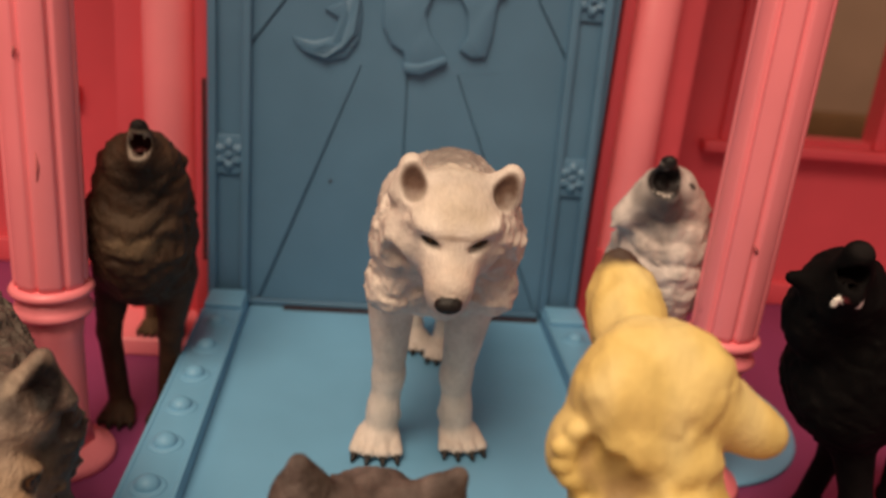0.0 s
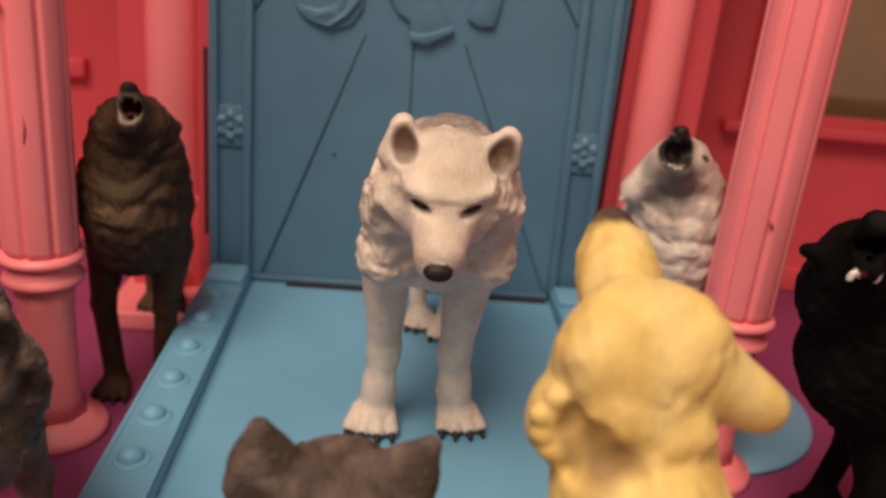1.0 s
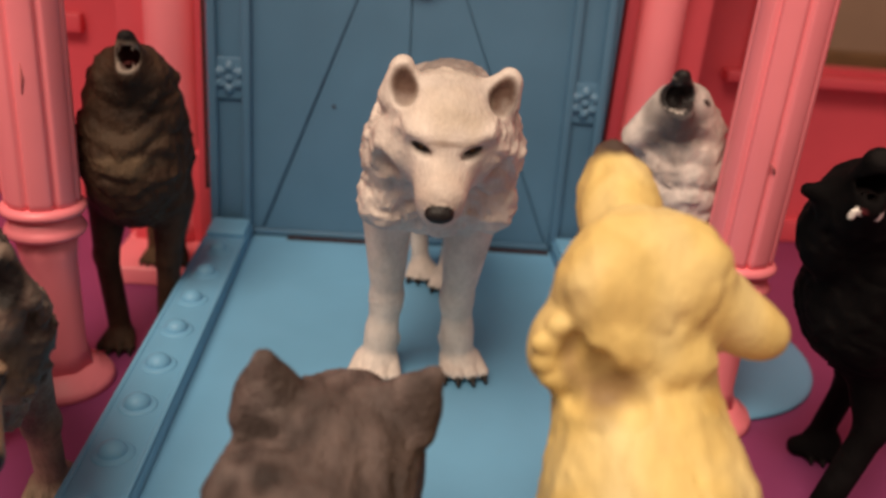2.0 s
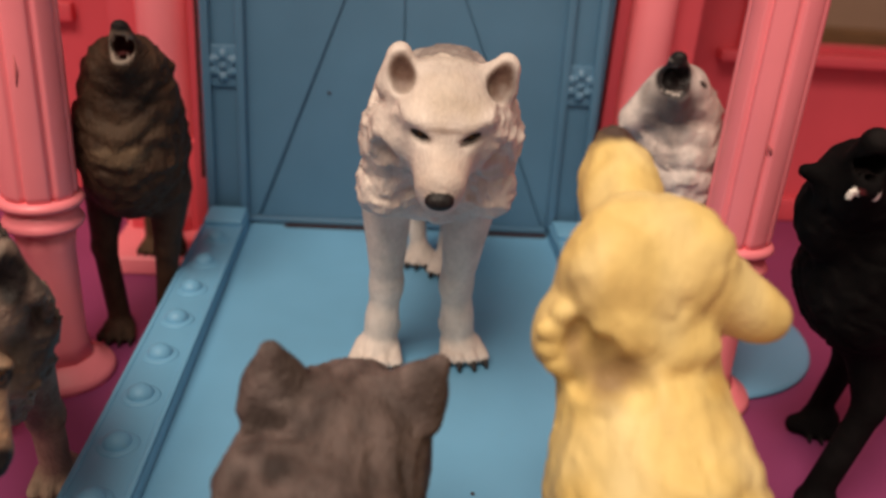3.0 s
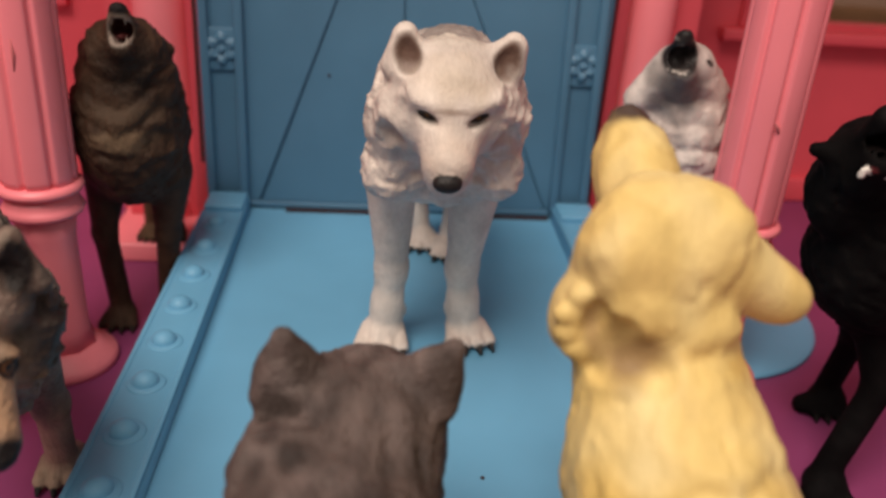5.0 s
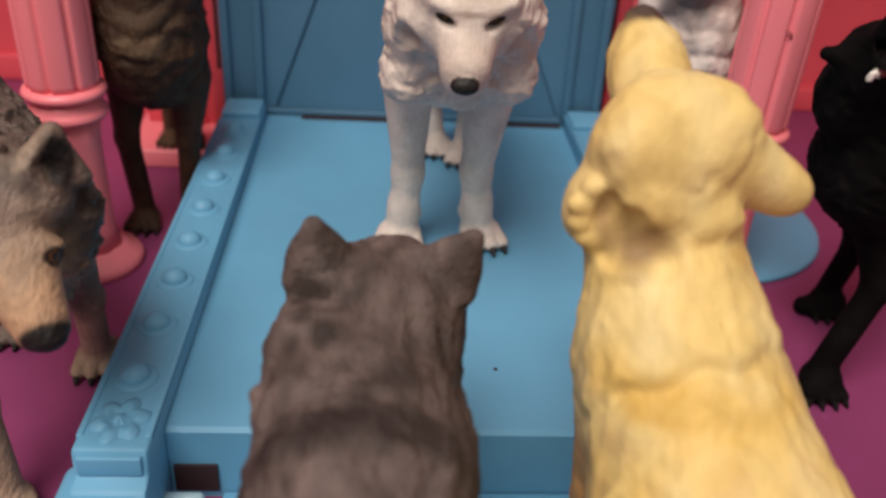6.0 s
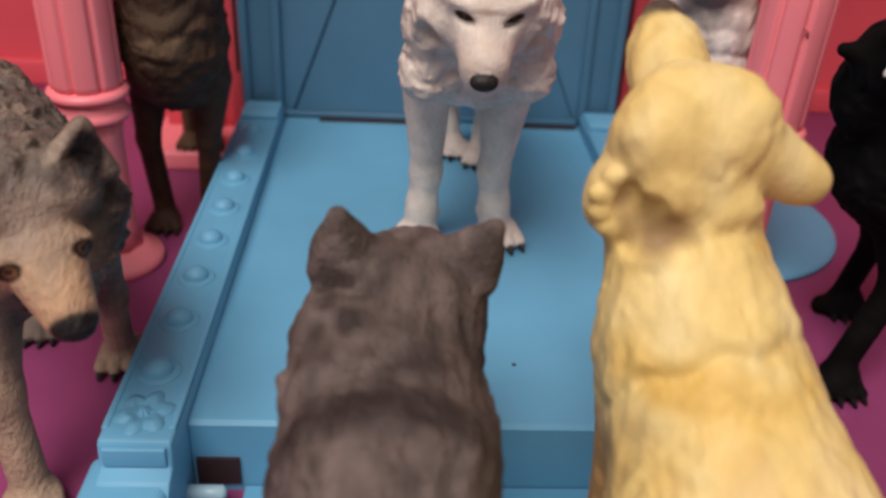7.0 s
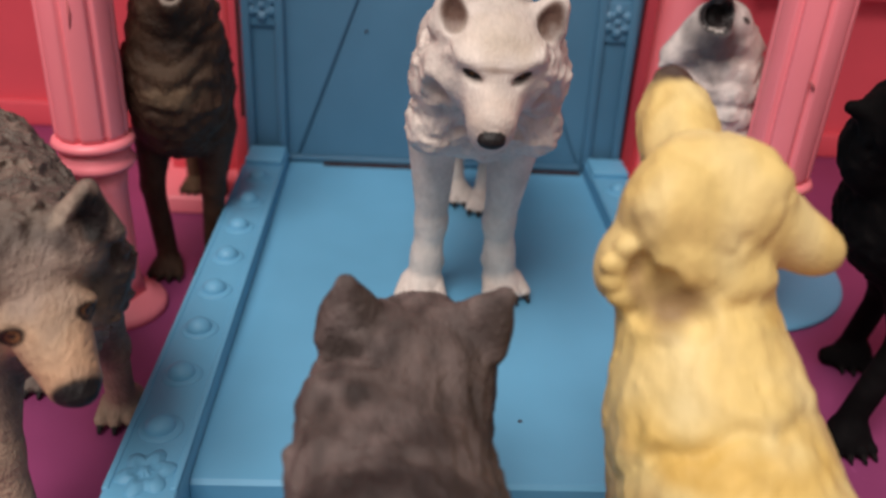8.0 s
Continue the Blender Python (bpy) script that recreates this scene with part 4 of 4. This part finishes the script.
for x, y, r in ((-1.3, -15.5, 0.15), (-1.75, -15.75, 0.13), (-1.55, -16.0, 0.12), (-1.85, -16.1, 0.1), (-0.7, -16.6, 0.2), (-1.2, -17.0, 0.2), (-0.25, -16.0, 0.18)):
    f.paint((x, y, 4.3), (r, r * 1.3, 0.7), (0.035, 0.026, 0.024), 0.9, strength=0.75)
# left ear: lit inner face painted lighter, the hollow below it darker
f.paint((-1.66, -15.2, 4.5), (0.18, 0.3, 0.2), (0.17, 0.14, 0.13), 0.9, strength=0.6).paint((-1.45, -15.05, 4.65), (0.16, 0.3, 0.3), (0.05, 0.036, 0.03), 0.8, strength=0.7)
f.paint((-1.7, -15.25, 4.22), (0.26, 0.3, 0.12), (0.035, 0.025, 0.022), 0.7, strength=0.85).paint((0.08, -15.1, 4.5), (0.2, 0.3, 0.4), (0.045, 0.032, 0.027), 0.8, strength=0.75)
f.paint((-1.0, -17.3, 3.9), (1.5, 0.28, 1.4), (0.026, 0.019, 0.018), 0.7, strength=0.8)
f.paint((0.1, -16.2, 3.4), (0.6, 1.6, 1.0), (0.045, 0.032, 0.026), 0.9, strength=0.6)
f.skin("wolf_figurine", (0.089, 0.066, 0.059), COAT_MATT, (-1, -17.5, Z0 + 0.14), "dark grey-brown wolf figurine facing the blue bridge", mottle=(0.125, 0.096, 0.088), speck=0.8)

# yellow dog with raised muzzle
f = Clay((-0.2, -21.8, Z0 + 0.04), (5.8, -12.4, 7.6))
f.lump((2.14, -14.8, 5.82), (0.86, 0.74, 0.80), 0.2)
f.lump((1.74, -15.02, 5.98), (0.46, 0.5, 0.62), 0.12).lump((2.58, -15.0, 6.08), (0.46, 0.46, 0.60), 0.12).lump((2.2, -14.75, 6.45), (0.6, 0.4, 0.28), 0.2)
f.lump((1.78, -15.42, 5.5), (0.26, 0.2, 0.24), 0.15).lump((2.4, -15.38, 5.4), (0.5, 0.2, 0.18), 0.2)
f.limb((2.15, -14.4, 5.95), (2.13, -13.45, 6.50), 0.49, 0.43, 0.15)
f.lump((2.10, -13.25, 6.84), (0.22, 0.16, 0.16), 0.06)
f.limb((2.22, -14.7, 5.2), (2.42, -15.6, 3.7), 0.80, 1.08, 0.3)
f.limb((2.42, -15.7, 3.7), (2.78, -17.2, 2.3), 1.08, 1.38, 0.3)
f.limb((2.78, -17.2, 2.2), (3.5, -19.2, 1.2), 1.38, 1.7, 0.4)
f.lump((4.2, -18.6, 0.3), (0.75, 1.3, 1.5), 0.3).lump((2.25, -18.4, 0.2), (0.7, 1.3, 1.4), 0.3)
f.limb((2.05, -15.7, 2.8), (2.0, -15.6, 0.4), 0.6, 0.4).limb((2.0, -15.6, 0.4), (2.0, -15.5, -1.0), 0.4, 0.36)
f.limb((3.0, -15.6, 2.8), (3.05, -15.6, 0.4), 0.6, 0.36).limb((3.05, -15.6, 0.4), (3.05, -15.5, -1.0), 0.36, 0.34)
paw(f, 2.0, -15.3, Z0 + 0.14, 1.1, 180), paw(f, 3.05, -15.3, Z0 + 0.14, 1.1, 180)
paw(f, 1.7, -17.2, Z0 + 0.14, 1.2, 180), paw(f, 4.3, -17.2, Z0 + 0.14, 1.2, 180)
f.limb((3.2, -20.3, -0.6), (3.8, -21.2, -1.0), 0.4, 0.25)
f.fur(0.048, (0, -0.4, -1), freq=1.4, fine=1.6)
# folds of skin across the nape and shoulders
f.crease((2.05, -16.75, 4.05), (0.2, -0.75, -0.62), (2.2, -16.5, 4.0), 1.9, 0.06, 0.10, 0.26)
f.crease((2.15, -17.2, 3.75), (0.2, -0.75, -0.62), (2.4, -17.0, 3.5), 1.5, 0.035, 0.14, 0.2)
f.crease((2.2, -15.6, 5.12), (0.1, -0.5, -0.85), (2.2, -15.5, 5.1), 1.2, 0.05, 0.14, 0.05)
# hollow under the back of the skull
f.limb((1.55, -15.6, 5.22), (1.95, -15.8, 5.1), 0.26, 0.2, 0.15, True)
f.lump((1.32, -14.95, 5.32), (0.26, 0.36, 0.48), 0.12, (0, 12, 0))
for dz, dx in ((0.3, 0.05), (0.1, -0.08), (-0.12, -0.05), (-0.3, 0.05)):
    f.lump((1.24 + dx, -15.2, 5.3 + dz), (0.14, 0.12, 0.12), 0.06)
f.lump((1.42, -15.36, 5.36), (0.12, 0.16, 0.26), 0.08, (0, 12, 0), True)
f.limb((3.0, -14.95, 5.8), (3.52, -15.0, 5.54), 0.40, 0.25, 0.16).lump((3.32, -15.0, 5.6), (0.46, 0.26, 0.33), 0.1, (0, 28, 0))
f.lump((1.42, -15.1, 4.98), (0.15, 0.2, 0.3), 0.1)
f.limb((1.62, -15.6, 5.38), (1.8, -15.8, 5.15), 0.17, 0.12, 0.1, True)
OCHRE = (0.70, 0.515, 0.185)
f.paint((2.1, -13.2, 6.92), (0.34, 0.36, 0.24), (0.07, 0.045, 0.035), 0.5)
# shade under the back of the skull, painted brown into the coat
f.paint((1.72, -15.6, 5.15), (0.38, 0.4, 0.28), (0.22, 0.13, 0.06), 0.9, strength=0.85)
f.paint((1.6, -14.15, 6.14), (0.08, 0.3, 0.05), BLACK, 0.3)
f.paint((2.0, -16.75, 4.0), (1.2, 0.8, 0.22), (0.60, 0.36, 0.05), 0.9, strength=0.6)
for px, py, pz, pr in ((1.35, -16.9, 4.0, 0.3), (1.75, -17.0, 4.0, 0.25), (3.0, -16.4, 4.2, 0.3), (2.55, -16.7, 4.1, 0.2), (1.5, -17.6, 3.4, 0.35), (2.2, -17.6, 3.8, 0.3), (2.9, -15.5, 5.0, 0.22), (2.4, -15.5, 5.2, 0.2)):
    f.paint((px, py, pz), (pr, pr, pr * 0.6), (0.58, 0.35, 0.06), 0.9, strength=0.45)
f.paint((3.0, -19.2, 3.0), (1.5, 1.4, 1.2), (0.66, 0.45, 0.23), 0.9, strength=0.7)
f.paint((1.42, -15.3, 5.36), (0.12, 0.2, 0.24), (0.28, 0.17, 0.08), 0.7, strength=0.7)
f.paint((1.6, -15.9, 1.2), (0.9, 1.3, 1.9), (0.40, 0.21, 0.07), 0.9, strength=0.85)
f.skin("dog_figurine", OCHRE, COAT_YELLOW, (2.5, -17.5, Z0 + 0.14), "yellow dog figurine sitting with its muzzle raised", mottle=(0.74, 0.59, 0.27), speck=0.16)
